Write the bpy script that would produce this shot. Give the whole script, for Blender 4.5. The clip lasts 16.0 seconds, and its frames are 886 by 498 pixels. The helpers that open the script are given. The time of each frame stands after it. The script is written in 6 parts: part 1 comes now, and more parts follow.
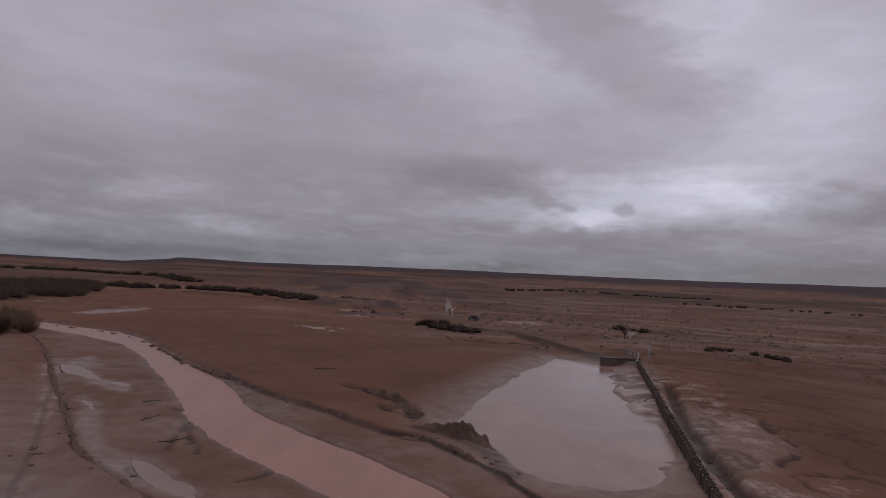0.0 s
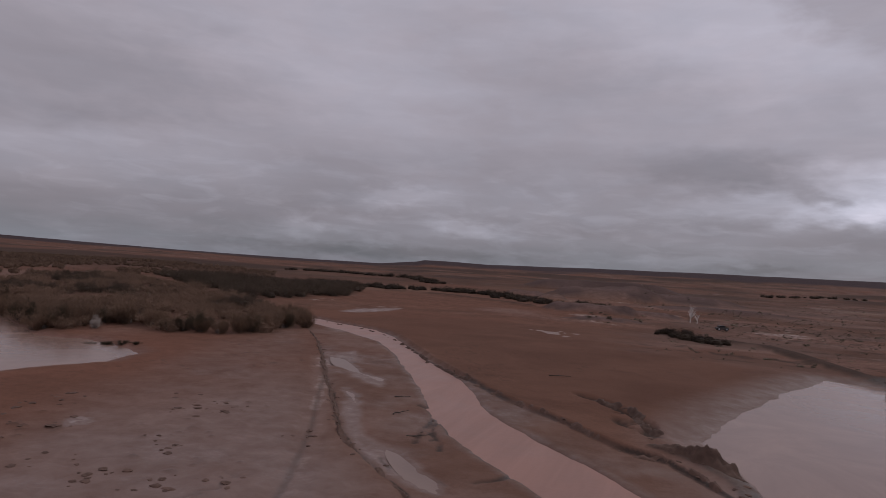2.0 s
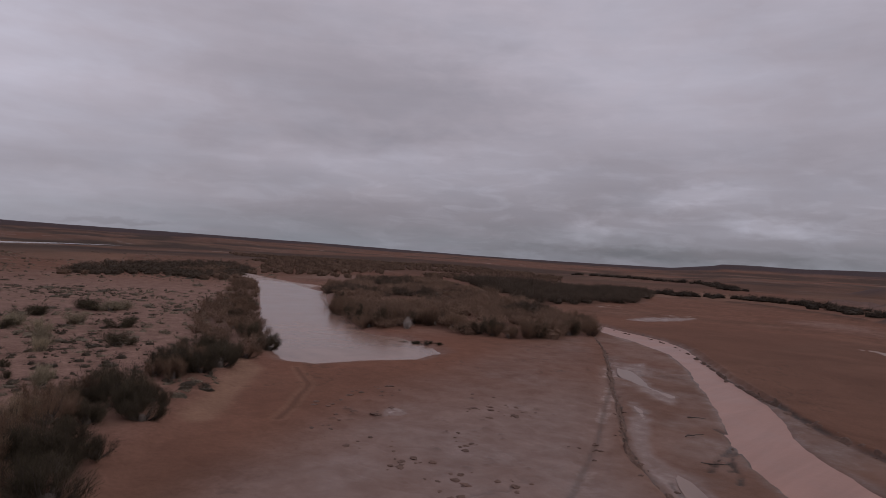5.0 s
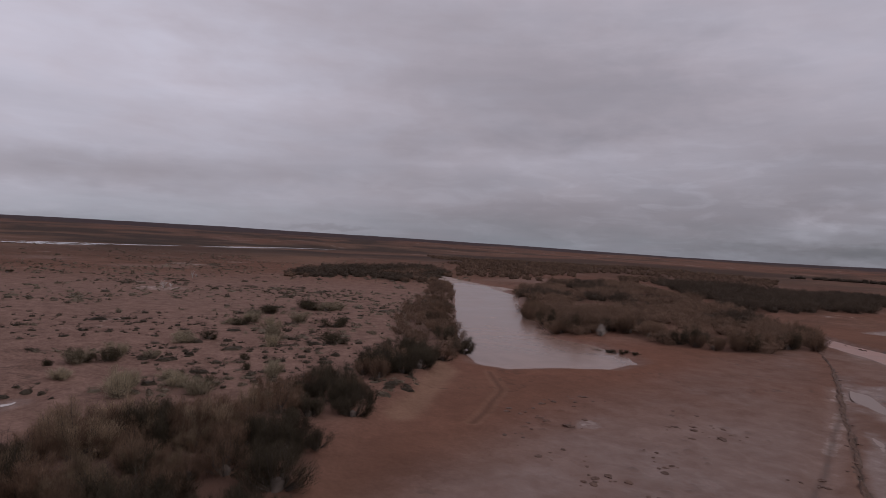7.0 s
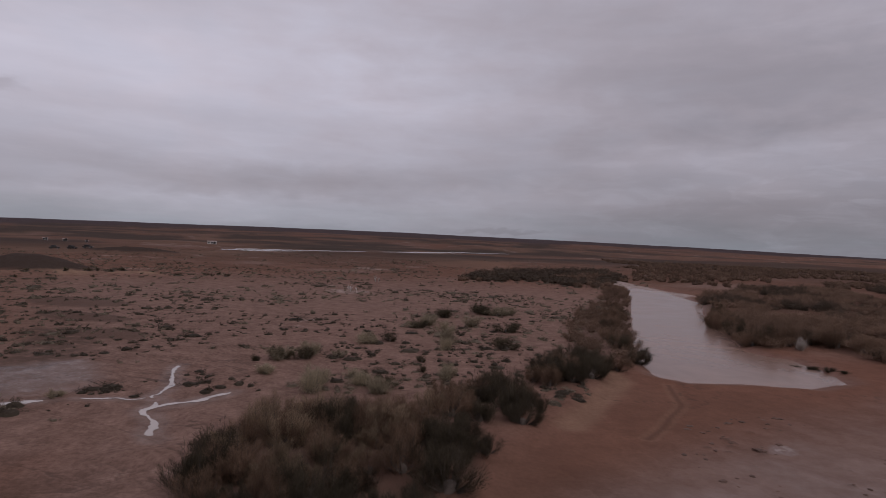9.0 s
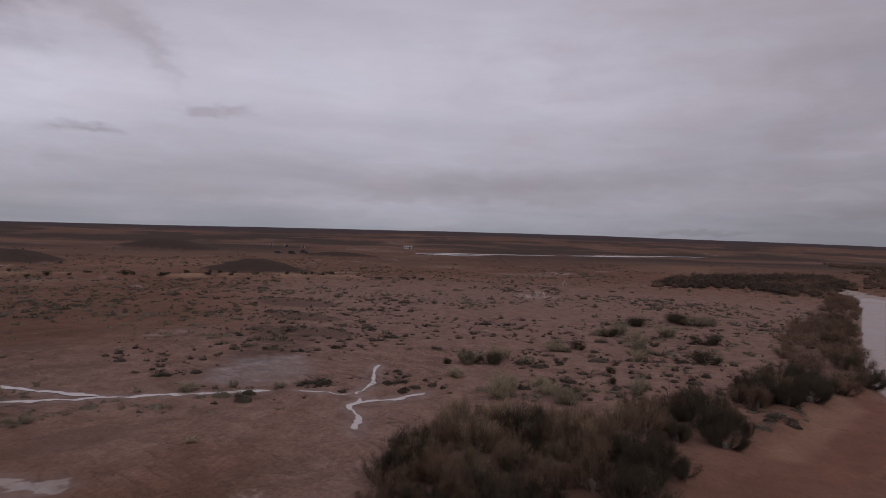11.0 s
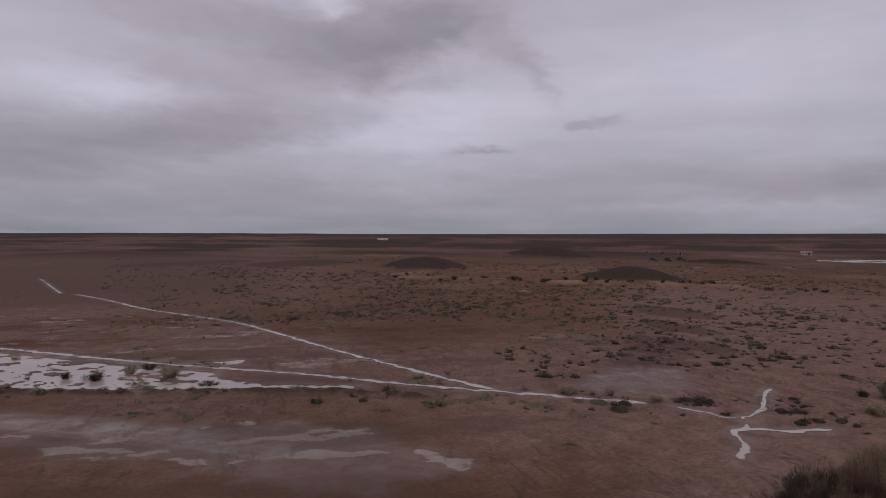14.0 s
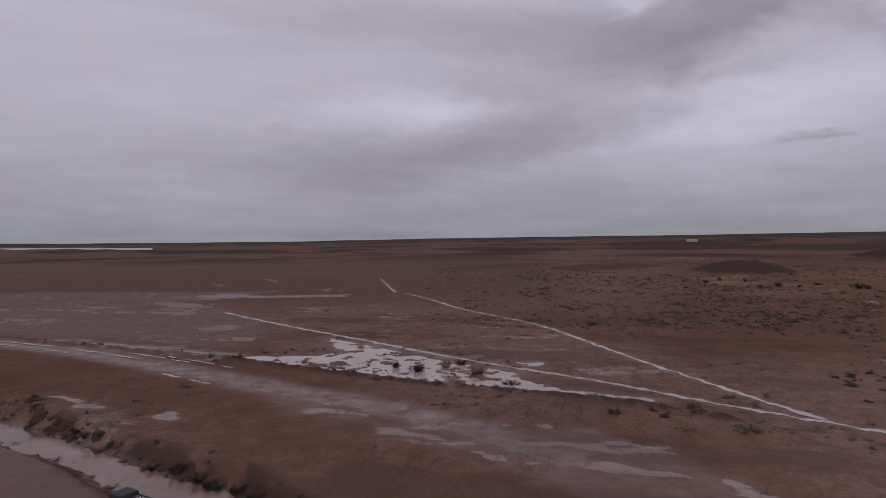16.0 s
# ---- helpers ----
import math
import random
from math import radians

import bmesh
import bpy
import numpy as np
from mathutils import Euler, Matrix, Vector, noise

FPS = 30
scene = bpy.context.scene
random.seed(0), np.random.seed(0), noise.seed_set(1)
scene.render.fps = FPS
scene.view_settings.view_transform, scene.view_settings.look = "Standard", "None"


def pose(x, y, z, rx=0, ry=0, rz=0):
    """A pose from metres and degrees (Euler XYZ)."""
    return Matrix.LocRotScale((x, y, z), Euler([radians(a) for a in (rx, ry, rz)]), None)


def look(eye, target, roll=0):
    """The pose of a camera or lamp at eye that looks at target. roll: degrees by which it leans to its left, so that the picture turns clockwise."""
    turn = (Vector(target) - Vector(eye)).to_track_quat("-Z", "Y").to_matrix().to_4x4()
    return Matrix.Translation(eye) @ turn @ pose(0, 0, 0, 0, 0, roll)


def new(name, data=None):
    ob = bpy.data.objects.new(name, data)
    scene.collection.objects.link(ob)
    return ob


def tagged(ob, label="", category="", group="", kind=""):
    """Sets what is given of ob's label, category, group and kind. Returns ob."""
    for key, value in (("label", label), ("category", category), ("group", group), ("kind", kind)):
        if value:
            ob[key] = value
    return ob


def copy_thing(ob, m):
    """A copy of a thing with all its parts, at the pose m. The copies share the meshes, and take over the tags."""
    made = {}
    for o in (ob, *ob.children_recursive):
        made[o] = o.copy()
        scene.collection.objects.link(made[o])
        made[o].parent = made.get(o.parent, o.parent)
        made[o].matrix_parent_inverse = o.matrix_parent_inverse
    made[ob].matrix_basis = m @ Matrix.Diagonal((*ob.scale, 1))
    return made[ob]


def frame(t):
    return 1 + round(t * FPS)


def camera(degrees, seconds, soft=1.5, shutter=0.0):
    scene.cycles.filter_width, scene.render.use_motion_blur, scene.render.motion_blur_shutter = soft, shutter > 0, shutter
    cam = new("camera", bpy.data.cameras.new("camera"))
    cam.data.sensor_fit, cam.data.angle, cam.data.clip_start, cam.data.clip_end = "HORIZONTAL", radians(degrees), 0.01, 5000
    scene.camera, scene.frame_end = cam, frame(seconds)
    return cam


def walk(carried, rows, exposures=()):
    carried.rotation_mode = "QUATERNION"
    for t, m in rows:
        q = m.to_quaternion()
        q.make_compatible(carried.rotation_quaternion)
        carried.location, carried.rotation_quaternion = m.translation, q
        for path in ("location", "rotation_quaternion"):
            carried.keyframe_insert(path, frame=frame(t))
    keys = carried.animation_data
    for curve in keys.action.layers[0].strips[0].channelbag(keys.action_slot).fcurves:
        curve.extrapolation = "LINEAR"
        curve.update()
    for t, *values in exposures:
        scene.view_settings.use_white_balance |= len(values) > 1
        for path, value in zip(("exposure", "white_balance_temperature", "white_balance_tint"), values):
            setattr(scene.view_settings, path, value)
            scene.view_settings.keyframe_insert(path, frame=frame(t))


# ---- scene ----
cam = camera(70.9, 16.0, soft=0.8)
# seconds, x, y, z, heading, tilt up, lean to the left (degrees)
ROWS = [
    (0.0, 0.00, 0.00, 10.00, -0.00, 2.67, 3.30),
    (0.5, 0.03, -0.10, 10.17, 7.13, 2.30, 3.48),
    (1.0, 0.13, -0.18, 10.34, 12.98, 1.99, 3.66),
    (1.5, 0.16, -0.13, 10.43, 17.05, 1.79, 3.66),
    (2.0, 0.18, -0.12, 10.51, 21.35, 1.59, 3.66),
    (2.5, 0.20, -0.12, 10.61, 25.76, 1.36, 3.66),
    (3.0, 0.22, -0.21, 10.71, 29.99, 1.16, 3.66),
    (3.5, 0.15, -0.20, 10.79, 34.28, 0.96, 3.63),
    (4.0, 0.23, -0.20, 10.85, 38.54, 0.79, 3.53),
    (6.5, 0.46, -0.25, 11.44, 60.37, -0.21, 3.02),
    (7.0, 0.44, -0.24, 11.55, 64.70, -0.38, 2.89),
    (7.5, 0.41, -0.21, 11.63, 68.99, -0.51, 2.73),
    (8.0, 0.47, -0.17, 11.69, 72.79, -0.59, 2.59),
    (10.5, 0.86, -0.01, 12.16, 93.01, -0.93, 1.80),
    (11.0, 0.86, -0.04, 12.24, 97.62, -1.00, 1.71),
    (11.5, 0.90, -0.01, 12.28, 102.97, -1.03, 1.53),
    (12.0, 0.91, -0.03, 12.33, 108.56, -1.05, 1.32),
    (12.5, 0.86, -0.05, 12.37, 114.20, -1.09, 1.16),
    (13.0, 0.91, -0.03, 12.44, 119.83, -1.12, 1.03),
    (13.5, 0.92, -0.06, 12.49, 125.33, -1.10, 0.77),
    (14.0, 0.91, -0.02, 12.55, 131.15, -1.07, 0.58),
    (14.5, 0.94, 0.05, 12.61, 137.36, -1.01, 0.48),
    (15.0, 0.95, 0.02, 12.65, 144.16, -0.95, 0.33),
    (15.5, 0.63, -0.04, 12.74, 151.13, -0.98, -0.02),
    (16.0, 0.30, 0.04, 12.86, 158.53, -0.88, -0.39),
]
walk(cam, [(t, pose(x, y, z, 90 + up, 0, yaw) @ pose(0, 0, 0, 0, 0, lean)) for t, x, y, z, yaw, up, lean in ROWS],
     exposures=[(0.0, -0.07), (2.0, -0.02), (3.5, 0.10), (7.0, 0.08), (10.5, 0.02), (13.0, -0.03), (16.0, -0.04)])

# ---- sky and light ----
# heading, height, half width, half height (degrees), slope, crispness, brighter or darker
CLOUDS = [
    (5.6, 13.9, 17.6, 5.46, -8, 0.30, -0.29),
    (-2.5, 9.5, 6.8, 1.25, -4, 0.45, -0.25),
    (12.0, 9.1, 13.4, 2.60, -3, 0.20, -0.10),
    (-14.3, 20.8, 10.7, 3.90, -28, 0.70, -0.25),
    (-22.3, 22.3, 5.6, 3.64, 20, 0.20, 0.23),
    (-28.9, 15.2, 6.9, 5.72, 10, 0.20, 0.28),
    (-19.6, 8.0, 11.2, 2.19, 2, 0.45, 0.51),
    (-12.5, 6.0, 3.6, 0.73, 0, 0.40, 0.43),
    (-7.7, 5.1, 1.5, 0.62, 0, 0.50, 0.22),
    (-32.6, 7.5, 4.7, 1.56, -6, 0.60, -0.40),
    (-15.9, 6.8, 0.9, 0.47, 0, 0.60, -0.34),
    (-9.1, 7.1, 1.7, 0.83, -20, 0.50, -0.29),
    (-17.4, 4.3, 7.4, 0.94, 4, 0.40, -0.17),
    (25.6, 6.1, 4.7, 0.83, 6, 0.60, 0.11),
    (19.6, 3.7, 3.1, 0.68, -4, 0.60, 0.15),
    (33.6, 2.7, 2.4, 0.73, 0, 0.60, 0.15),
    (29.7, 3.8, 3.5, 0.52, 0, 0.50, 0.08),
    (7.6, 4.6, 12.4, 0.73, 2, 0.30, -0.17),
    (25.8, 1.0, 11.9, 0.47, 0, 0.40, -0.22),
    (-5.1, 1.3, 3.1, 0.36, 0, 0.50, -0.25),
    (-33.1, 2.8, 5.5, 1.56, 0, 0.20, -0.12),
    (31.5, 6.8, 6.5, 3.12, 0, 0.15, -0.16),
    (40.2, 11.7, 19.9, 3.12, -6, 0.15, -0.08),
    (59.2, 1.8, 13.3, 2.34, 4, 0.20, -0.12),
    (53.3, 13.8, 10.7, 3.12, 0, 0.10, -0.14),
    (25.3, 6.1, 4.9, 0.78, 4, 0.60, 0.08),
    (33.7, 2.6, 5.7, 0.68, 0, 0.60, 0.08),
    (19.8, 3.8, 3.8, 0.78, 0, 0.60, 0.10),
    (5.0, 4.8, 6.9, 0.62, 0, 0.50, 0.11),
    (-3.4, 6.4, 3.4, 0.94, 0, 0.50, 0.16),
    (37.4, 0.7, 11.3, 0.52, 0, 0.40, -0.07),
    (14.0, 2.2, 14.9, 0.42, 0, 0.40, -0.07),
    (9.3, 1.7, 7.2, 0.31, 0, 0.50, 0.05),
    (60.8, 10.1, 14.2, 1.87, 6, 0.20, -0.06),
    (47.4, 3.3, 16.3, 1.87, -4, 0.30, -0.11),
    (84.2, 5.6, 17.1, 1.14, 3, 0.25, -0.06),
    (93.2, 12.7, 15.2, 4.68, 0, 0.10, 0.12),
    (34.4, 2.9, 3.5, 0.62, 0, 0.60, 0.07),
    (34.0, 1.7, 7.0, 0.47, 0, 0.50, 0.05),
    (70.2, 2.5, 14.5, 1.04, 2, 0.20, -0.04),
    (42.5, 15.3, 10.8, 3.64, 0, 0.15, -0.04),
    (92.7, 1.6, 11.7, 0.62, 0, 0.30, 0.10),
    (119.0, 10.2, 1.5, 0.47, -4, 0.60, -0.12),
    (116.1, 10.4, 1.3, 0.36, -8, 0.60, -0.10),
    (127.8, 8.0, 2.1, 0.36, -4, 0.50, -0.10),
    (124.6, 16.4, 3.0, 1.35, -30, 0.40, -0.08),
    (135.3, 8.8, 8.2, 3.64, 4, 0.20, 0.14),
    (93.0, 4.8, 11.8, 1.35, 2, 0.30, -0.09),
    (78.2, 10.9, 12.2, 3.64, 0, 0.10, -0.05),
    (107.7, 14.6, 15.0, 3.12, 8, 0.15, 0.07),
    (122.5, 14.4, 1.5, 1.14, -50, 0.40, -0.06),
    (75.8, 1.1, 4.1, 0.26, 0, 0.60, -0.14),
    (97.1, 2.7, 21.7, 0.62, 0, 0.30, 0.08),
    (136.2, 17.4, 8.1, 3.23, 14, 0.50, -0.22),
    (149.1, 17.9, 13.4, 1.87, -8, 0.35, -0.14),
    (153.6, 13.4, 6.3, 1.35, -12, 0.40, -0.10),
    (157.0, 8.8, 13.0, 1.87, 6, 0.40, -0.16),
    (145.7, 8.8, 7.6, 1.14, 14, 0.35, -0.11),
    (157.9, 10.5, 5.5, 1.35, 6, 0.20, 0.16),
    (141.3, 20.2, 2.2, 1.04, 0, 0.30, 0.25),
    (125.1, 16.3, 2.2, 0.83, -8, 0.50, -0.08),
    (118.2, 10.3, 2.6, 0.52, 6, 0.60, -0.12),
    (127.8, 8.0, 2.3, 0.31, -4, 0.60, -0.08),
    (122.3, 13.7, 1.6, 0.94, -40, 0.40, -0.05),
    (141.0, 16.9, 13.9, 3.75, 12, 0.45, -0.17),
    (133.9, 17.8, 5.4, 2.08, 30, 0.45, -0.10),
    (-175.4, 13.2, 14.1, 3.23, -10, 0.35, -0.14),
    (165.8, 19.0, 13.1, 2.08, -6, 0.30, -0.08),
    (154.5, 8.3, 12.6, 1.56, 14, 0.35, -0.14),
    (170.0, 6.4, 10.2, 1.46, -4, 0.35, -0.10),
    (-170.1, 8.3, 9.1, 1.46, 4, 0.25, 0.18),
    (161.8, 12.0, 9.0, 1.56, 8, 0.30, 0.14),
    (132.2, 8.8, 12.0, 3.12, 6, 0.15, 0.12),
    (172.9, 9.9, 1.3, 0.52, 0, 0.50, -0.10),
    (-170.8, 1.0, 6.2, 0.47, 0, 0.60, 0.19),
    (170.0, 0.7, 9.1, 0.42, 0, 0.50, -0.10),
    (128.5, 7.8, 2.7, 0.31, 6, 0.50, -0.10),
    (125.5, 16.0, 3.1, 2.08, 0, 0.30, -0.08),
    (58.9, 15.0, 20.0, 8.00, 0, 0.10, -0.14),
    (65.8, 16.3, 20.0, 7.00, 0, 0.10, -0.16),
    (144.3, 4.1, 18.0, 3.00, 0, 0.10, -0.10),
    (-0.5, 16.9, 9.0, 6.00, 0, 0.10, 0.12),
]


class Graph:
    """Short helpers for node trees."""

    def __init__(self, tree):
        self.tree = tree
        tree.nodes.clear()

    def node(self, kind):
        return self.tree.nodes.new(kind)

    def put(self, socket, value):
        if isinstance(value, bpy.types.NodeSocket):
            self.tree.links.new(value, socket)
        else:
            socket.default_value = value

    def math(self, op, a, b=0.0, c=0.0, clamp=False):
        n = self.node("ShaderNodeMath")
        n.operation, n.use_clamp = op, clamp
        for s, v in zip(n.inputs, (a, b, c)):
            self.put(s, v)
        return n.outputs[0]

    def mix(self, fac, a, b, blend="MIX"):
        n = self.node("ShaderNodeMix")
        n.data_type, n.blend_type = "RGBA", blend
        for s, v in ((n.inputs[0], fac), (n.inputs[6], a), (n.inputs[7], b)):
            self.put(s, (*v, 1) if isinstance(v, tuple) and len(v) == 3 else v)
        return n.outputs[2]

    def noise(self, vector, scale, detail=4.0, rough=0.55, warp=0.0):
        n = self.node("ShaderNodeTexNoise")
        self.put(n.inputs["Vector"], vector)
        n.inputs["Scale"].default_value, n.inputs["Detail"].default_value = scale, detail
        n.inputs["Roughness"].default_value, n.inputs["Distortion"].default_value = rough, warp
        return n.outputs["Fac"]

    def scaled(self, colour, by):
        n = self.node("ShaderNodeVectorMath")
        n.operation = "SCALE"
        self.put(n.inputs[0], colour)
        self.put(n.inputs["Scale"], by)
        return n.outputs[0]

    def span(self, v, a, b, lo=0.0, hi=1.0):
        n = self.node("ShaderNodeMapRange")
        for s, w in zip(n.inputs, (v, a, b, lo, hi)):
            self.put(s, w)
        return n.outputs[0]


def make_sky():
    world = bpy.data.worlds.new("overcast_sky")
    scene.world = world
    world.use_nodes = True
    g = Graph(world.node_tree)
    ray = g.node("ShaderNodeTexCoord").outputs["Generated"]
    sep = g.node("ShaderNodeSeparateXYZ")
    g.put(sep.inputs[0], ray)
    x, y, z = sep.outputs
    # angles, with the seam out of sight
    c, s = math.cos(radians(80)), math.sin(radians(80))
    ahead = g.math("ADD", g.math("MULTIPLY", x, -s), g.math("MULTIPLY", y, c))
    side = g.math("ADD", g.math("MULTIPLY", x, -c), g.math("MULTIPLY", y, -s))
    yaw = g.math("ADD", g.math("MULTIPLY", g.math("ARCTAN2", side, ahead), 57.2958), 80.0)
    up = g.math("MULTIPLY", g.math("ARCSINE", z), 57.2958)

    def drawn_out(across, tall, shift, detail, rough, warp):
        at = g.node("ShaderNodeCombineXYZ")
        g.put(at.inputs[0], g.math("MULTIPLY", yaw, across))
        g.put(at.inputs[1], g.math("MULTIPLY", up, tall))
        at.inputs[2].default_value = shift
        return g.math("SUBTRACT", g.noise(at.outputs[0], 1.0, detail, rough, warp), 0.5)

    # a flat cloud deck seen in perspective
    deep = g.math("ADD", g.math("MAXIMUM", z, 0.0), 0.09)
    flat = g.node("ShaderNodeCombineXYZ")
    g.put(flat.inputs[0], g.math("DIVIDE", x, deep))
    g.put(flat.inputs[1], g.math("DIVIDE", y, deep))
    deck = flat.outputs[0]
    wide = g.math("SUBTRACT", g.noise(deck, 0.55, 4.0, 0.5, 0.5), 0.5)
    veil = drawn_out(0.045, 0.16, 3.0, 4.0, 0.52, 0.4)
    streaks = drawn_out(0.075, 0.55, 7.0, 5.0, 0.55, 0.3)
    rolls = drawn_out(0.22, 0.85, 1.0, 5.0, 0.55, 0.5)
    light = g.math("ADD", g.math("MULTIPLY", wide, 0.30), g.math("MULTIPLY", veil, 0.28))
    light = g.math("ADD", light, g.math("MULTIPLY", streaks, g.span(up, 2.0, 16.0, 0.26, 0.12)))
    # lit tops of small clouds in rows, low over the valley
    lobes = g.math("MULTIPLY", g.span(rolls, -0.02, 0.14, -0.35, 0.65), g.math("MULTIPLY", g.span(up, 5.0, 11.0, 0.13, 0.03), g.span(yaw, 45.0, 75.0, 1.0, 0.30)))
    light = g.math("ADD", light, lobes)
    bend, bow = drawn_out(0.14, 0.34, 11.0, 4.0, 0.55, 0.3), drawn_out(0.14, 0.34, 23.0, 4.0, 0.55, 0.3)
    nib, tug = drawn_out(0.55, 1.3, 31.0, 3.0, 0.5, 0.0), drawn_out(0.55, 1.3, 43.0, 3.0, 0.5, 0.0)
    for a, e, w, h, slope, crisp, amount in CLOUDS:
        k = math.tan(radians(slope))
        du = g.math("ADD", g.math("SUBTRACT", yaw, a), g.math("ADD", g.math("MULTIPLY", bend, 1.0 * w + 2.5), g.math("MULTIPLY", tug, 2.6)))
        dv = g.math("ADD", g.math("SUBTRACT", up, e), g.math("ADD", g.math("MULTIPLY", bow, 0.9 * h + 0.8), g.math("MULTIPLY", nib, 1.3)))
        dv = g.math("MULTIPLY_ADD", du, k, dv)
        u, v = g.math("DIVIDE", du, w), g.math("DIVIDE", dv, h)
        q = g.math("ADD", g.math("MULTIPLY", u, u), g.math("MULTIPLY", v, v))
        bell = g.span(g.math("EXPONENT", g.math("MULTIPLY", q, -0.7)), 0.02 + 0.30 * crisp, 0.98 - 0.36 * crisp)
        light = g.math("MULTIPLY_ADD", bell, amount, light)
    dim = g.math("MULTIPLY", g.span(up, 0.0, 12.0, g.span(yaw, 30.0, 100.0, 0.46, 0.62), 1.02), g.span(yaw, 20.0, 110.0, 0.95, 1.07))
    value = g.math("MULTIPLY", g.math("MULTIPLY", g.math("EXPONENT", light), dim), 0.45)
    blue = g.math("ADD", g.span(light, -0.30, 0.40, 0.05, 0.75), g.math("MULTIPLY", bend, 0.9), clamp=True)
    tint = g.mix(blue, (1.035, 0.944, 1.088), (0.965, 0.962, 1.158))
    low = g.math("MULTIPLY", g.span(up, 0.3, 3.5, 0.85, 0.0), g.span(streaks, -0.12, 0.10, 1.0, 0.45))
    shade = g.mix(low, tint, (0.93, 0.985, 1.15))
    cloud = g.scaled(shade, value)
    clear = g.node("ShaderNodeTexSky")
    clear.sky_type, clear.sun_disc, clear.sun_elevation, clear.sun_rotation = "NISHITA", False, radians(48), radians(30)
    both = g.mix(0.95, g.scaled(clear.outputs[0], 0.05), cloud)
    back = g.node("ShaderNodeBackground")
    g.put(back.inputs[0], both)
    back.inputs[1].default_value = 1.0
    g.put(g.node("ShaderNodeOutputWorld").inputs[0], back.outputs[0])


make_sky()
sun = new("sun", bpy.data.lights.new("sun", "SUN"))
sun.data.energy, sun.data.angle, sun.data.color = 0.5, radians(35), (1.0, 0.95, 0.9)
sun.matrix_world = look((0, 0, 60), (-20, -35, 15))
scene.view_settings.exposure = 0.0

# ---- noise and plan helpers ----


def grain(x, y, seed=0):
    """Smooth noise, 0 to 1, one cell a metre."""
    xi, yi = np.floor(x), np.floor(y)
    xf, yf = x - xi, y - yi
    u, v = xf * xf * (3 - 2 * xf), yf * yf * (3 - 2 * yf)

    def dot(i, j):
        h = np.sin(i * 127.1 + j * 311.7 + seed * 74.7) * 43758.5453
        return h - np.floor(h)

    a, b, c, d = dot(xi, yi), dot(xi + 1, yi), dot(xi, yi + 1), dot(xi + 1, yi + 1)
    return (a * (1 - u) + b * u) * (1 - v) + (c * (1 - u) + d * u) * v


def layers(x, y, size, octaves=4, seed=0):
    """Layered noise, about -1 to 1."""
    total, norm, amp = 0.0, 0.0, 1.0
    for k in range(octaves):
        total = total + amp * (grain(x / size + 17.3 * k, y / size - 9.1 * k, seed + k) * 2 - 1)
        norm += amp
        amp *= 0.55
        size *= 0.47
    return total / norm * 1.4


def ease(v, a, b):
    q = np.clip((v - a) / (b - a), 0, 1)
    return q * q * (3 - 2 * q)


def near_line(x, y, line):
    """Distance to an open line, and the metres along it."""
    best, along, run = np.full(x.shape, 1e9), np.zeros(x.shape), 0.0
    for (ax, ay), (bx, by) in zip(line, line[1:]):
        dx, dy = bx - ax, by - ay
        n = math.hypot(dx, dy)
        k = np.clip(((x - ax) * dx + (y - ay) * dy) / (n * n), 0, 1)
        d = np.hypot(x - ax - k * dx, y - ay - k * dy)
        along = np.where(d < best, run + k * n, along)
        best = np.minimum(best, d)
        run += n
    return best, along


def inside(x, y, ring, margin=30.0):
    """Signed distance to a closed outline, below 0 within; only near it."""
    xs, ys = [p[0] for p in ring], [p[1] for p in ring]
    out = np.full(x.shape, float(margin))
    pick = (x > min(xs) - margin) & (x < max(xs) + margin) & (y > min(ys) - margin) & (y < max(ys) + margin)
    px, py = x[pick], y[pick]
    if px.size == 0:
        return out
    d, _ = near_line(px, py, [*ring, ring[0]])
    odd = np.zeros(px.shape, bool)
    for (ax, ay), (bx, by) in zip(ring, [*ring[1:], ring[0]]):
        if ay != by:
            odd ^= ((ay > py) != (by > py)) & (px < (bx - ax) * (py - ay) / (by - ay) + ax)
    out[pick] = np.minimum(np.where(odd, -d, d), margin)
    return out


def curved(line, step=2.0):
    """A smooth line through the given corners."""
    pts = [np.array(p, float) for p in line]
    pts = [2 * pts[0] - pts[1], *pts, 2 * pts[-1] - pts[-2]]
    out = []
    for a, b, c, d in zip(pts, pts[1:], pts[2:], pts[3:]):
        n = max(1, int(np.linalg.norm(c - b) / step))
        for k in range(n):
            u = k / n
            out.append(tuple(0.5 * (2 * b + (c - a) * u + (2 * a - 5 * b + 4 * c - d) * u * u + (3 * b - a - 3 * c + d) * u ** 3)))
    return [*out, tuple(pts[-2])]


# ---- the plan, in metres ----
RIVER_WEST = [(-75.0, 100.0), (-61.3, 91.8), (-48.4, 84.5), (-38.4, 77.0), (-32.1, 68.8), (-24.3, 56.2), (-19.5, 48.5), (-16.4, 42.5), (-13.4, 38.0), (-10.0, 34.5), (-7.6, 32.5), (-5.4, 30.3), (-4.4, 29.2), (-1.5, 24.0), (6.0, 14.0), (20.0, 2.0), (45.0, -12.0)]
RIVER_EAST = [(-77.0, 105.0), (-64.7, 98.7), (-54.5, 93.6), (-45.7, 89.7), (-39.5, 83.5), (-32.5, 73.9), (-25.8, 64.7), (-20.0, 57.8), (-17.1, 52.9), (-14.5, 47.8), (-11.0, 43.0), (-7.1, 38.8), (-4.7, 36.7), (-2.5, 34.5), (-0.6, 31.9), (0.9, 30.0), (3.0, 27.0), (9.0, 18.0), (22.0, 7.0), (47.0, -6.0)]
